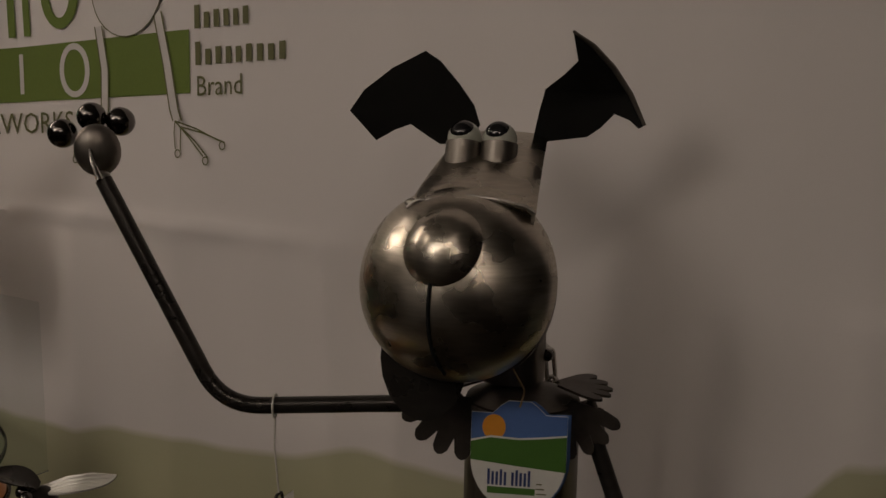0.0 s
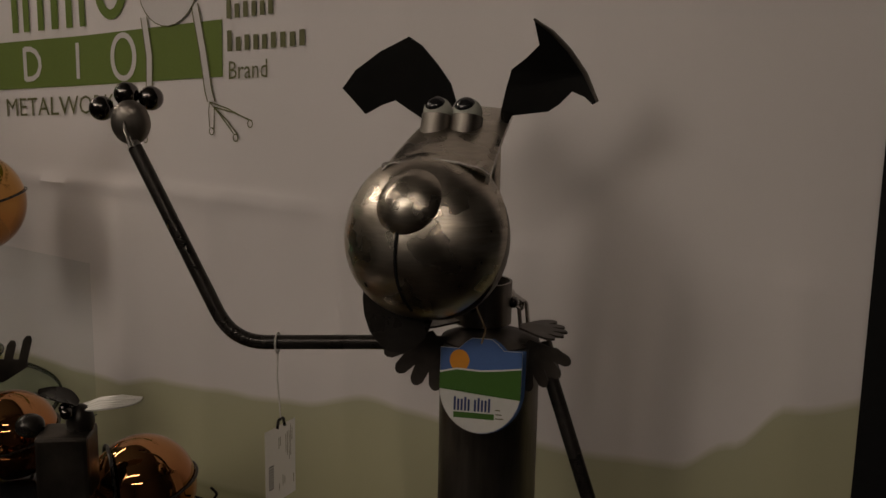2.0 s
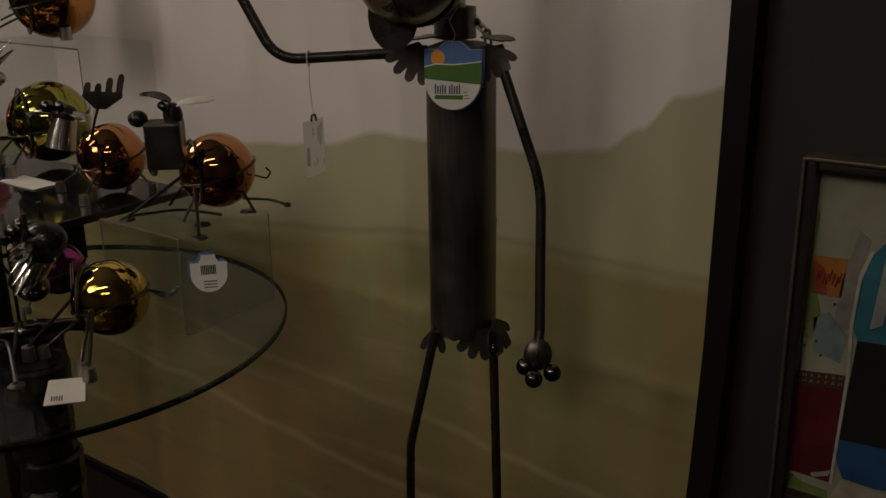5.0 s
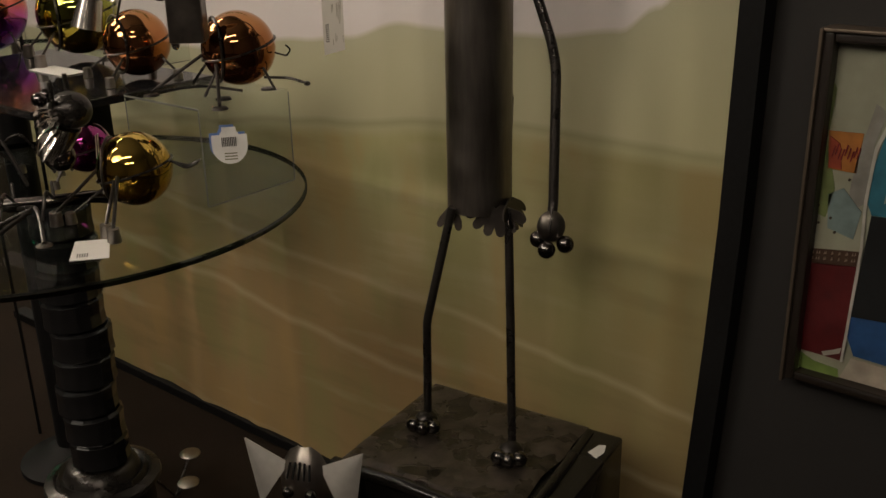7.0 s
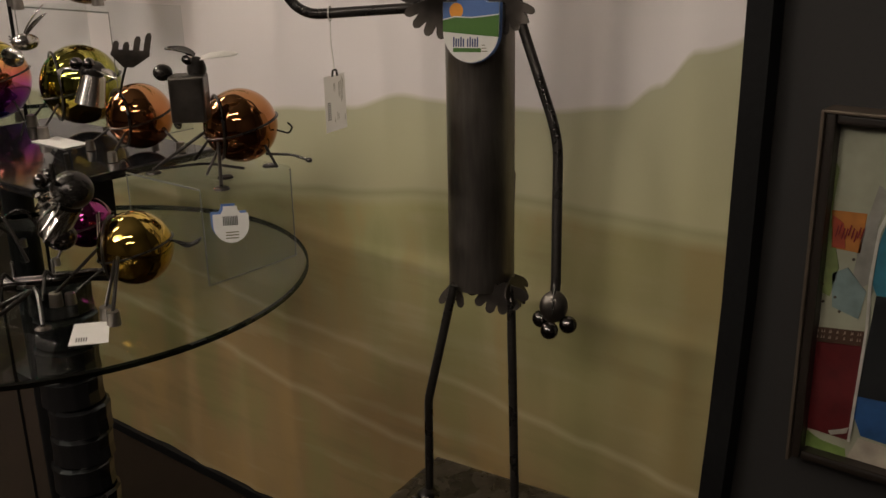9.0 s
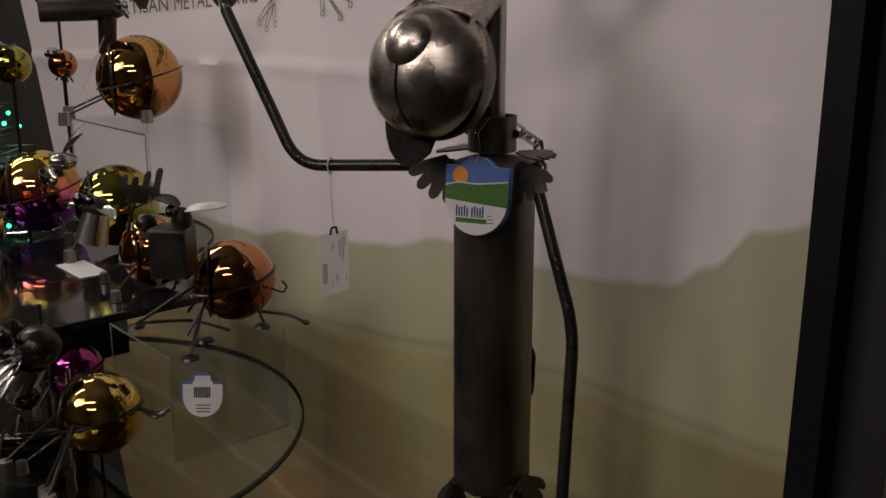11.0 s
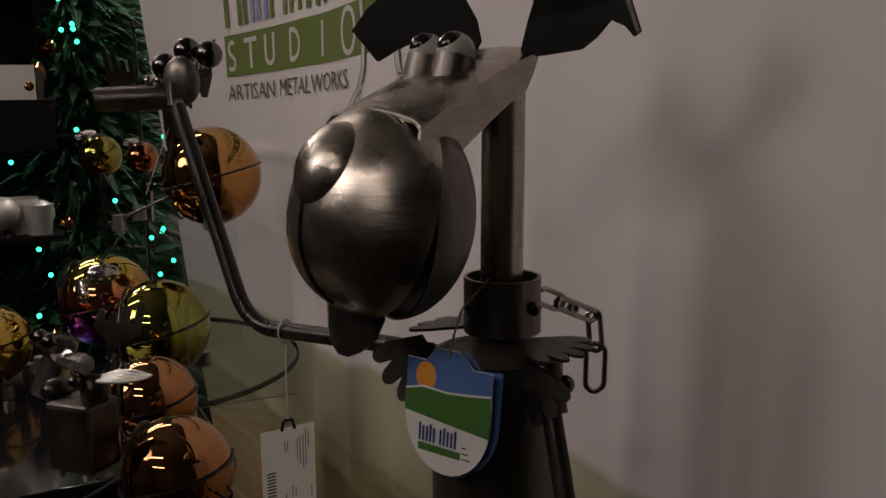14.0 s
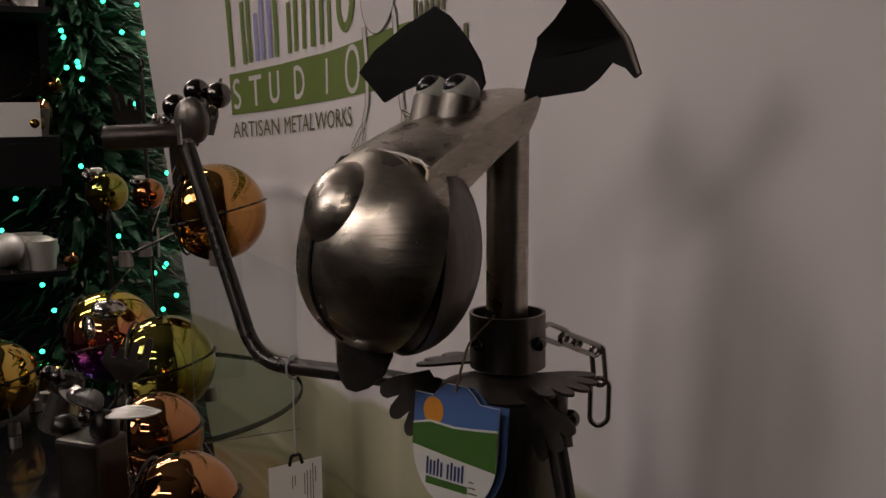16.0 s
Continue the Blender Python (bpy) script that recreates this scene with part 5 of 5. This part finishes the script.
for top, low in (((-0.400, -0.385, 0.905), (-0.390, -0.471)), ((-0.345, -0.400, 0.900), (-0.288, -0.458)), ((-0.340, -0.398, 0.905), (-0.266, -0.462))):
    cup_foot((*low, 0.841), 0.0095, bull)
    wire("leg", [top, (*low, 0.858)], 0.0026, STEEL_DARK, bull)
# added stand-in for long dark glossy shapes, its legs made up
long_piece = thing("long_metal_piece", (-0.455, -0.435, 0.841), "long dark glossy metal piece lying on the glass table", "ornament")
part("body", sweep(smooth_path([(-0.520, -0.500, 0.850), (-0.493, -0.479, 0.853), (-0.450, -0.434, 0.855), (-0.440, -0.385, 0.851), (-0.425, -0.360, 0.846)], 6, 0.5), 0.0095, 12), BALL_STEEL, long_piece, "smooth dark steel body", True)
for p, q in (((-0.490, -0.476, 0.856), (-0.455, -0.520)), ((-0.490, -0.476, 0.856), (-0.540, -0.450)), ((-0.452, -0.436, 0.858), (-0.420, -0.475)), ((-0.452, -0.436, 0.858), (-0.500, -0.410))):
    m = Vector(((p[0] + q[0]) / 2, (p[1] + q[1]) / 2, 0.880))
    wire("leg", [p, m, (*q, 0.8435)], 0.0024, STEEL_DARK, long_piece)
bent = thing("wire_ornament", (-0.39, -0.50, 0.841), "bent steel wire piece with flat feet on the glass table", "ornament")
wire("strut", [(-0.497, -0.473, 0.844), (-0.400, -0.490, 0.872), (-0.330, -0.525, 0.8445)], 0.003, STEEL_DARK, bent)
wire("strut", [(-0.440, -0.540, 0.844), (-0.400, -0.490, 0.872), (-0.395, -0.565, 0.8445)], 0.003, STEEL_DARK, bent)
for p in ((-0.330, -0.525), (-0.395, -0.565), (-0.440, -0.540), (-0.497, -0.473)):
    part("flat_foot", lathe([(0, 0), (0.011, 0), (0.009, 0.002), (0, 0.003)], (*p, 0.841), 14), STEEL_PLATE, bent, "", True)
pc = thing("price_card", (-0.475, -0.555, 0.841), "white printed price card lying on the glass table", "card")
part("card", box((-0.505, -0.575, 0.8412), (-0.445, -0.535, 0.8420), 0, 24), PAPER, pc)
for k in range(7):
    part("barcode_bar", box((-0.494 + 0.0035 * k, -0.560, 0.8424), (-0.492 + 0.0035 * k, -0.548, 0.8426), 0, 24), INK, pc)

mb = ball_body("magenta_ram", "magenta mirror-ball animal behind the gold bull", (-0.548, -0.318, 0.895), 0.040, MAGENTA, 0.841, (-0.6, -0.8))[0]

bug, c, f, s = ball_body("copper_bug", "dark copper mirror-ball bug among tangled wire legs", (-0.720, -0.420, 0.900), 0.046, COPPER, 0.841, (0.3, -0.95), spread=1.3)
for k in range(7):
    a = -2.6 + 0.55 * k
    wire("wire_leg", [c + Vector((0.030 * math.cos(a), 0.030 * math.sin(a), -0.02)), c + Vector((0.085 * math.cos(a), 0.085 * math.sin(a), 0.015)), (c.x + 0.13 * math.cos(a), c.y + 0.13 * math.sin(a), 0.844)], 0.0026, STEEL_DARK, bug)
leaf_ear(c + Vector((0.02, -0.04, 0.03)), (0.5, -0.8, 0.2), (0, 0, 1), 0.05, 0.016, bug, TIN)
leaf_ear(c + Vector((-0.02, -0.04, 0.03)), (-0.7, -0.6, 0.3), (0, 0, 1), 0.05, 0.016, bug, BRIGHT)

# barcode tag that hangs on the riser
rt = thing("round_tag", (-0.272, -0.262, 0.905), "white round-ended tag with a barcode on the clear riser", "tag")
RN = Vector((0.75, -0.66, 0.0))
RU = Vector((0.66, 0.75, 0.0))


def rtp(u, v, off=0.0):
    p = Vector((-0.2620, -0.2620, 0.944)) + RU * u + Vector((0, 0, v)) + RN * (off - 0.25 * v)
    return (p.x, p.y, p.z)


part("back_leaf", cutout(tag_outline(0.025, 0.040), lambda u, v: rtp(u - 0.003, v + 0.003, -0.002), 0.0006, RN), TAG_BLUE, rt, "blue back leaf")
part("card", cutout(tag_outline(0.025, 0.040), rtp, 0.0006, RN), PAPER, rt)
for k in range(9):
    part("barcode_bar", cutout(rect(-0.011 + 0.0024 * k, -0.016, -0.0097 + 0.0024 * k, -0.003), lambda u, v: rtp(u, v, 0.0012), 0, RN), INK, rt)
for k in range(3):
    part("print_bar", cutout(rect(-0.008, -0.026 - 0.004 * k, 0.010, -0.0245 - 0.004 * k), lambda u, v: rtp(u, v, 0.0012), 0, RN), LOGO_INK, rt)

# cow in front of a copper ball, with a tin pail for a snout
cow, c, f, s = ball_body("copper_cow", "copper mirror-ball cow with a tin cup snout and steel fork paws", (-0.637, -0.142, 1.026), 0.056, COPPER, 0.967, (-0.25, -0.95), spread=1.1)
hb = Vector((-0.588, -0.262, 1.098))
part("snout", lathe([(0, 0), (0.024, 0), (0.018, 0.046), (0, 0.046)], hb - Vector((0.0, 0.0, 0.030)), 22, (0.1, 0.25, 1)), BRIGHT, cow, "bright tin cup snout", True)
part("skull", orb(hb + Vector((0.0, 0.012, 0.022)), (0.022, 0.020, 0.016), None, 18), STEEL_DARK, cow, "", True)
eyes(hb + Vector((-0.002, -0.002, 0.034)), f, Vector((0.93, 0.36, 0)), 0.012, 0.010, cow)
leaf_ear(hb + Vector((-0.018, 0.004, 0.022)), (-0.95, -0.1, 0.1), (0, 0, 1), 0.055, 0.020, cow, BRIGHT)
leaf_ear(hb + Vector((0.018, 0.010, 0.024)), (0.95, 0.1, 0.0), (0, 0, 1), 0.040, 0.012, cow, BRIGHT)
fork_hand(Vector((-0.580, -0.190, 1.118)), (0.2, 0.15, 0.95), (0.60, 0.79, -0.1), 0.056, 0.032, 4, cow, STEEL_PLATE, "fork_hand")
wire("arm", [(-0.60, -0.20, 1.07), (-0.592, -0.195, 1.10), (-0.585, -0.190, 1.122)], 0.002, STEEL_DARK, cow)

lime, c, f, s = ball_body("lime_cow", "yellow-green mirror-ball cow with upright leaf ears", (-0.905, -0.085, 1.050), 0.075, LIME, 0.967, (-0.35, -0.9), spread=1.0)
hb = c + f * 0.06 + Vector((-0.02, -0.02, 0.085))
part("skull", orb(hb, (0.020, 0.026, 0.016), None, 18), BRIGHT, lime, "", True)
part("snout_disc", orb(hb + Vector((0.0, -0.030, -0.025)), (0.040, 0.010, 0.018), None, 20), BRIGHT, lime, "bright oval snout", True)
for k in (-1, 1):
    leaf_ear(hb + s * 0.008 * k + Vector((0, 0, 0.010)), s * 0.35 * k + Vector((0.55, 0.2, 0.9)), f, 0.060, 0.006, lime, BRIGHT)
for k in range(3):
    wire("whisker", [hb + Vector((-0.015, -0.01, 0.0)), hb + Vector((-0.035, -0.012, 0.006 * k - 0.002))], 0.0012, STEEL_DARK, lime)

rainbow = ball_body("rainbow_animal", "purple and gold rainbow mirror-ball animal", (-1.165, -0.135, 1.045), 0.082, RAINBOW, 0.941, (-0.4, -0.9), spread=0.95)[0]

amber2, c, f, s = ball_body("amber_cow", "amber mirror-ball cow with dull tin ears", (-0.985, -0.325, 1.035), 0.062, GOLD, 0.967, (-0.3, -0.95), spread=0.9)
leaf_ear(c + f * 0.05 + Vector((0.0, 0.0, 0.060)), (0.8, -0.3, 0.3), (0, 0, 1), 0.055, 0.020, amber2, TIN)
leaf_ear(c + f * 0.05 + Vector((-0.01, 0.0, 0.060)), (-0.8, -0.3, 0.3), (0, 0, 1), 0.055, 0.020, amber2, TIN)
part("snout", lathe([(0, 0), (0.022, 0), (0.018, 0.046), (0, 0.046)], c + f * 0.075 + Vector((0, 0, 0.010)), 20, (0.1, -0.2, 1)), TIN, amber2, "tin cup snout", True)

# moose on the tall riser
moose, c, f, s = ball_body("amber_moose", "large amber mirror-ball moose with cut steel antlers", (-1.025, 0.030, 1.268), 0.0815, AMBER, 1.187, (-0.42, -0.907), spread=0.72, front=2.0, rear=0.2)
hm = Vector((-1.010, -0.030, 1.388))
part("neck", sweep([c + f * 0.055 + Vector((0, 0, 0.050)), hm + Vector((0, 0, 0.004))], [0.0165, 0.0175], 20), STEEL_PLATE, moose, "tin pipe neck", True)
part("head", lathe([(0.0, -0.028), (0.014, -0.026), (0.0195, -0.014), (0.0205, 0.04), (0.0195, 0.118), (0.0180, 0.118), (0.0175, 0.070), (0.0, 0.068)], hm + Vector((0, 0, 0.010)), 26, f + Vector((0, 0, -0.03))), STEEL_PLATE, moose, "open steel pipe head", True)
for k in range(4):
    part("eye", orb(hm + f * (0.036 - 0.019 * k) + s * (0.004 if k % 2 else -0.004) + Vector((0, 0, 0.036)), 0.0088, None, 16), BRIGHT if k < 3 else BALL_STEEL, moose, "small bright steel ball", True)
for end in (Vector((-1.165, -0.085, 1.400)), Vector((-0.935, 0.005, 1.402))):
    out = (end - hm)
    out.z = 0
    out.normalize()
    wire("antler_stem", [hm + Vector((0, 0, 0.024)), end - out * 0.035], 0.0032, STEEL_DARK, moose)
    fork_hand(end - Vector((0, 0, 0.004)), Vector((0, 0, 0.95)) - out * 0.18, out * 0.94 + f * 0.33, 0.088, 0.040, 4, moose, STEEL_DARK)
    leaf_ear(hm + out * 0.014 + Vector((0, 0, 0.012)), out - Vector((0, 0, 0.25)), (0, 0, 1), 0.036, 0.010, moose, STEEL_DARK)
part("price_slip", cutout(rect(-0.006, 0, 0.006, 0.05), lambda u, v: c + f * 0.10 + s * u + Vector((0, 0, v - 0.075)), 0.0006, f), PAPER, moose, "white paper slip")
wire("tag_string", [hm + Vector((0, 0, -0.02)), c + f * 0.11 + Vector((0, 0, -0.03))], 0.0008, STRING, moose)

# small garden stake animals behind
def stake_bug(at, top, r, mat, label):
    x, y, z = at
    t = thing("garden_stake", (x, y, FLOOR), label, "garden stake", "garden stakes")
    wire("rod", [(x, y, FLOOR), (x, y, z)], 0.004, BLACK_TRIM, t, "thin black rod")
    part("ball", orb((x, y, z), r, None, 28), mat, t, "mirror glass ball", True)
    for k in (-1, 1):
        leaf_ear(Vector((x + 0.5 * r * k, y - 0.3 * r, z + r * 0.8)), (k, -0.2, 0.5), (0, 0, 1), r * 1.3, r * 0.4, t, TIN)
        part("eye", orb((x + 0.5 * r * k, y - 0.8 * r, z + r * 0.75), r * 0.28, None, 12), BALL_STEEL, t, "", True)
        for j in range(2):
            wire("leg", [(x + r * 0.6 * k, y, z - r * 0.6), (x + r * 1.1 * k, y - 0.4 * r * (j - 0.5), z - r * 1.2)], 0.002, STEEL_DARK, t)
    if top:
        wire("hook_rod", [(x, y, z), (x, y, top - 0.035), (x - 0.012, y, top - 0.02), (x, y, top), (x + 0.012, y, top - 0.018)], 0.0032, STEEL_DARK, t, "hooked rod")
    return t


stake_bug((-1.19, -0.055, 1.290), 1.530, 0.028, COPPER, "small copper frog stake with a hooked rod")
stake_bug((-1.330, -0.110, 1.285), 0, 0.040, LIME, "yellow mirror-ball bug garden stake")

# cat head and loose metal pieces low on the floor
cat = thing("metal_cat", (-0.115, -0.285, FLOOR), "sheet metal cat sculpture with pointed ears", "sculpture")
CC, CL, CF = Vector((-0.112, -0.300, 0.462)), Vector((0.91, 0.40, 0)), Vector((0.40, -0.91, 0))
part("body", lathe([(0, 0), (0.050, 0), (0.046, 0.20), (0.030, 0.38), (0.02, 0.42), (0, 0.43)], (CC.x, CC.y + 0.012, FLOOR), 24), TIN, cat, "", True)
grid = []
for q, w, bulge in ((0.045, 0.010, 0.004), (0.036, 0.024, 0.014), (0.015, 0.036, 0.026), (-0.012, 0.043, 0.032), (-0.040, 0.040, 0.030), (-0.062, 0.028, 0.018), (-0.075, 0.012, 0.006)):
    grid.append([CC + CL * (w * a) + CF * (bulge * (1 - a * a)) + Vector((0, 0, q)) for a in (-1, -0.66, -0.33, 0, 0.33, 0.66, 1)])
part("face", sheet(grid, 0.002), TIN, cat, "bent tin cat face", True)
for u in (-1, 1):
    root, d, sd = CC + CL * (0.024 * u) + Vector((0, 0, 0.016)), CL * (0.070 * u) + Vector((0, 0, 0.034)), CL * (0.052 * u) + Vector((0, 0, -0.080))
    grid = [[root + d * q + sd * (w * (1 - q)) + CF * (0.014 * (1 - abs(2 * w - 1)) * (1 - q) + 0.006) for w in (0, 0.25, 0.5, 0.75, 1)] for q in (0, 0.3, 0.6, 0.85, 0.98)]
    # paler than the face, in place of shine on the ears
    part("ear", sheet(grid, 0.0018), PALED_TIN, cat, "pointed bent bright ear", True)
for k in range(5):
    o = (k - 2) * 0.0075
    wire("stripe", [CC + CL * o + CF * 0.020 + Vector((0, 0, 0.030 - 0.0015 * abs(k - 2))), CC + CL * o * 1.2 + CF * 0.031 + Vector((0, 0, 0.006))], 0.0016, BLACK_TRIM, cat)
eyes(CC + CF * 0.030 + Vector((0, 0, -0.018)), CF, CL, 0.018, 0.009, cat)

flower = thing("metal_flower", (-0.83, -0.067, FLOOR), "small metal flower sculpture with disc petals", "sculpture")
for k in range(3):
    a = math.tau * k / 3 - 0.15
    p = Vector((-0.83 + 0.075 * math.cos(a), -0.067 + 0.075 * math.sin(a), 0.06 + 0.02 * math.sin(2 * a)))
    part("petal", orb(p, (0.024, 0.024, 0.006), None, 18), TIN, flower, "tin disc petal", True)
    wire("stalk", [(-0.83, -0.067, FLOOR), p], 0.003, STEEL_DARK, flower)

# ---- the hall beyond the banner ----
LEAF = material("fir_green", (0.045, 0.12, 0.065), 0.6, 0, 30, 0.5)
BARK = material("fir_trunk", (0.06, 0.04, 0.025), 0.9, 0, 30, 0.4)


def emitter(name, colour, strength):
    m = bpy.data.materials.new(name)
    m.use_nodes = True
    b = m.node_tree.nodes["Principled BSDF"]
    b.inputs["Base Color"].default_value = (*colour, 1)
    b.inputs["Emission Color"].default_value = (*colour, 1)
    b.inputs["Emission Strength"].default_value = strength
    return m


GREEN_LED = emitter("green_led", (0.03, 0.95, 0.42), 5.0)
PURPLE_LED = emitter("purple_led", (0.5, 0.05, 0.9), 2.0)
rng = random.Random(7)


def fir_tree(x, y, height, radius, label):
    t = thing("christmas_tree", (x, y, FLOOR), label, "tree")
    part("trunk", sweep([(x, y, FLOOR), (x, y, height)], [0.05, 0.01], 10), BARK, t, "", True)
    bm = bmesh.new()
    for k in range(7000):
        u = rng.random() ** 0.8
        z = FLOOR + 0.25 + (height - 0.25) * u
        a, rr = rng.random() * math.tau, radius * (1.03 - u) * (0.45 + 0.55 * rng.random())
        p = Vector((x + rr * math.cos(a), y + rr * math.sin(a), z))
        d = Vector((math.cos(a), math.sin(a), rng.uniform(-0.6, 0.3))).normalized()
        n = d.cross(Vector((rng.uniform(-1, 1), rng.uniform(-1, 1), 1))).normalized()
        ln = rng.uniform(0.05, 0.12)
        vs = [bm.verts.new(p + q) for q in (-n * 0.005, d * ln, n * 0.005, -d * 0.02)]
        bm.faces.new(vs)
    for k in range(5200):
        u = rng.random() ** 0.8
        z = FLOOR + 0.25 + (height - 0.25) * u
        a, rr = rng.random() * math.tau, radius * (1.0 - u) * (0.1 + 0.75 * rng.random())
        p = Vector((x + rr * math.cos(a), y + rr * math.sin(a), z))
        d = Vector((math.cos(a), math.sin(a), rng.uniform(-0.8, 0.2))).normalized()
        n = d.cross(Vector((rng.uniform(-1, 1), rng.uniform(-1, 1), 1))).normalized()
        bm.faces.new([bm.verts.new(p + q) for q in (-n * 0.022, d * rng.uniform(0.08, 0.15), n * 0.022, -d * 0.03)])
    part("crown", bm, LEAF, t, "dense green fir twigs")
    bm = bmesh.new()
    for k in range(170):
        u = rng.random()
        a = rng.random() * math.tau
        rr = radius * (1.06 - u)
        orb((x + rr * math.cos(a), y + rr * math.sin(a), FLOOR + 0.3 + (height - 0.35) * u), 0.0085, bm, 8)
    tagged(part("string_lights", bm, GREEN_LED, t, "small green lights", True), kind="stuff")
    for k in range(14):
        u = rng.uniform(0.2, 0.9)
        a = rng.random() * math.tau
        rr = radius * (1.05 - u)
        part("bauble", orb((x + rr * math.cos(a), y + rr * math.sin(a), FLOOR + 0.3 + (height - 0.35) * u), 0.035, None, 14), (COPPER, BRIGHT, AMBER)[k % 3], t, "", True)


fir_tree(-3.45, 0.06, 2.7, 0.62, "decorated green fir tree with green string lights")
rack = thing("display_rack", (-3.0, -0.55, FLOOR), "black display rack full of metal ornaments", "shelf")
for z in (0.45, 0.90, 1.34, 1.75):
    part("rack_shelf", box((-3.2, -1.3, z), (-2.8, -0.08, z + 0.02)), BLACK_TRIM, rack)
for y in (-1.3, -0.7, -0.1):
    part("rack_post", box((-3.2, y, FLOOR), (-3.16, y + 0.03, 1.9)), BLACK_TRIM, rack)
part("back_panel", box((-3.215, -1.3, FLOOR), (-3.203, -0.08, 1.9)), BLACK_TRIM, rack, "black back panel")
part("front_lip", box((-2.805, -1.3, 1.20), (-2.795, -0.08, 1.339)), BLACK_TRIM, rack, "black shelf front")
part("sign", box((-2.83, -0.42, 1.3605), (-2.82, -0.13, 1.47)), PAPER, rack, "small white shelf sign")
for k in range(132):
    z = (0.47, 0.92, 1.36, 1.77)[k % 4]
    y = -0.14 - 1.10 * rng.random() ** 1.8
    x = -2.83 - 0.16 * rng.random()
    r = rng.uniform(0.025, 0.060)
    o = thing("metal_ornament", (x, y, z), "small assorted metal ornament on the black rack", "ornament", "ornaments on the rack")
    m = (TIN, BRIGHT, COPPER, PALED_TIN, GOLD, PALED_TIN)[k % 6]
    if k % 3 == 0:
        part("cup", lathe([(0, 0), (r * 0.8, 0), (r, r * 2.0), (r * 0.9, r * 2.0), (r * 0.72, 0.004), (0, 0.004)], (x, y, z + 0.0005), 18), m, o, "", True)
    else:
        part("ball", orb((x, y, z + r * 1.35), r, None, 18), m, o, "", True)
        part("stand", lathe([(0, 0), (r * 0.7, 0), (r * 0.3, r * 0.4), (0, r * 0.5)], (x, y, z + 0.0005), 14), STEEL_DARK, o, "", True)

# hall lamps: long tubes in dark housings, some added only to brighten the rack and tree
TUBE = emitter("warm_tube", (1.0, 0.87, 0.74), 27.0)
# stronger unseen tubes, added as fill for the tree and rack
FILL_TUBE = emitter("fill_warm_tube", (1.0, 0.87, 0.74), 85.0)
for k, (x, y, z, ln, ang) in enumerate(((-1.9, -1.9, 2.95, 1.5, 50), (0.45, -2.1, 3.0, 1.5, 50), (-0.9, -4.0, 3.1, 1.8, 50), (-3.6, -0.9, 3.0, 1.2, 50), (1.7, -2.7, 2.8, 1.5, 50), (-2.3, -0.7, 2.7, 1.5, 50), (-3.2, 0.9, 2.7, 1.5, 5))):
    fx = thing("hall_lamp", (x, y, z), "long lit tube lamp added out of view over the hall", "lamp", "hall lamps")
    d = Vector((math.cos(radians(ang)), math.sin(radians(ang)), 0)) * ln / 2
    p = Vector((x, y, z))
    part("housing", sweep([p - d + Vector((0, 0, 0.06)), p + d + Vector((0, 0, 0.06))], 0.05, 6), BLACK_TRIM, fx)
    part("tube", sweep([p - d, p + d], 0.03, 10), TUBE if -2.4 < x < 2 else FILL_TUBE, fx, "lit tube", True)
    part("hanger", sweep([p + Vector((0, 0, 0.1)), p + Vector((0, 0, 4.4 - z))], 0.006, 6), BLACK_TRIM, fx)
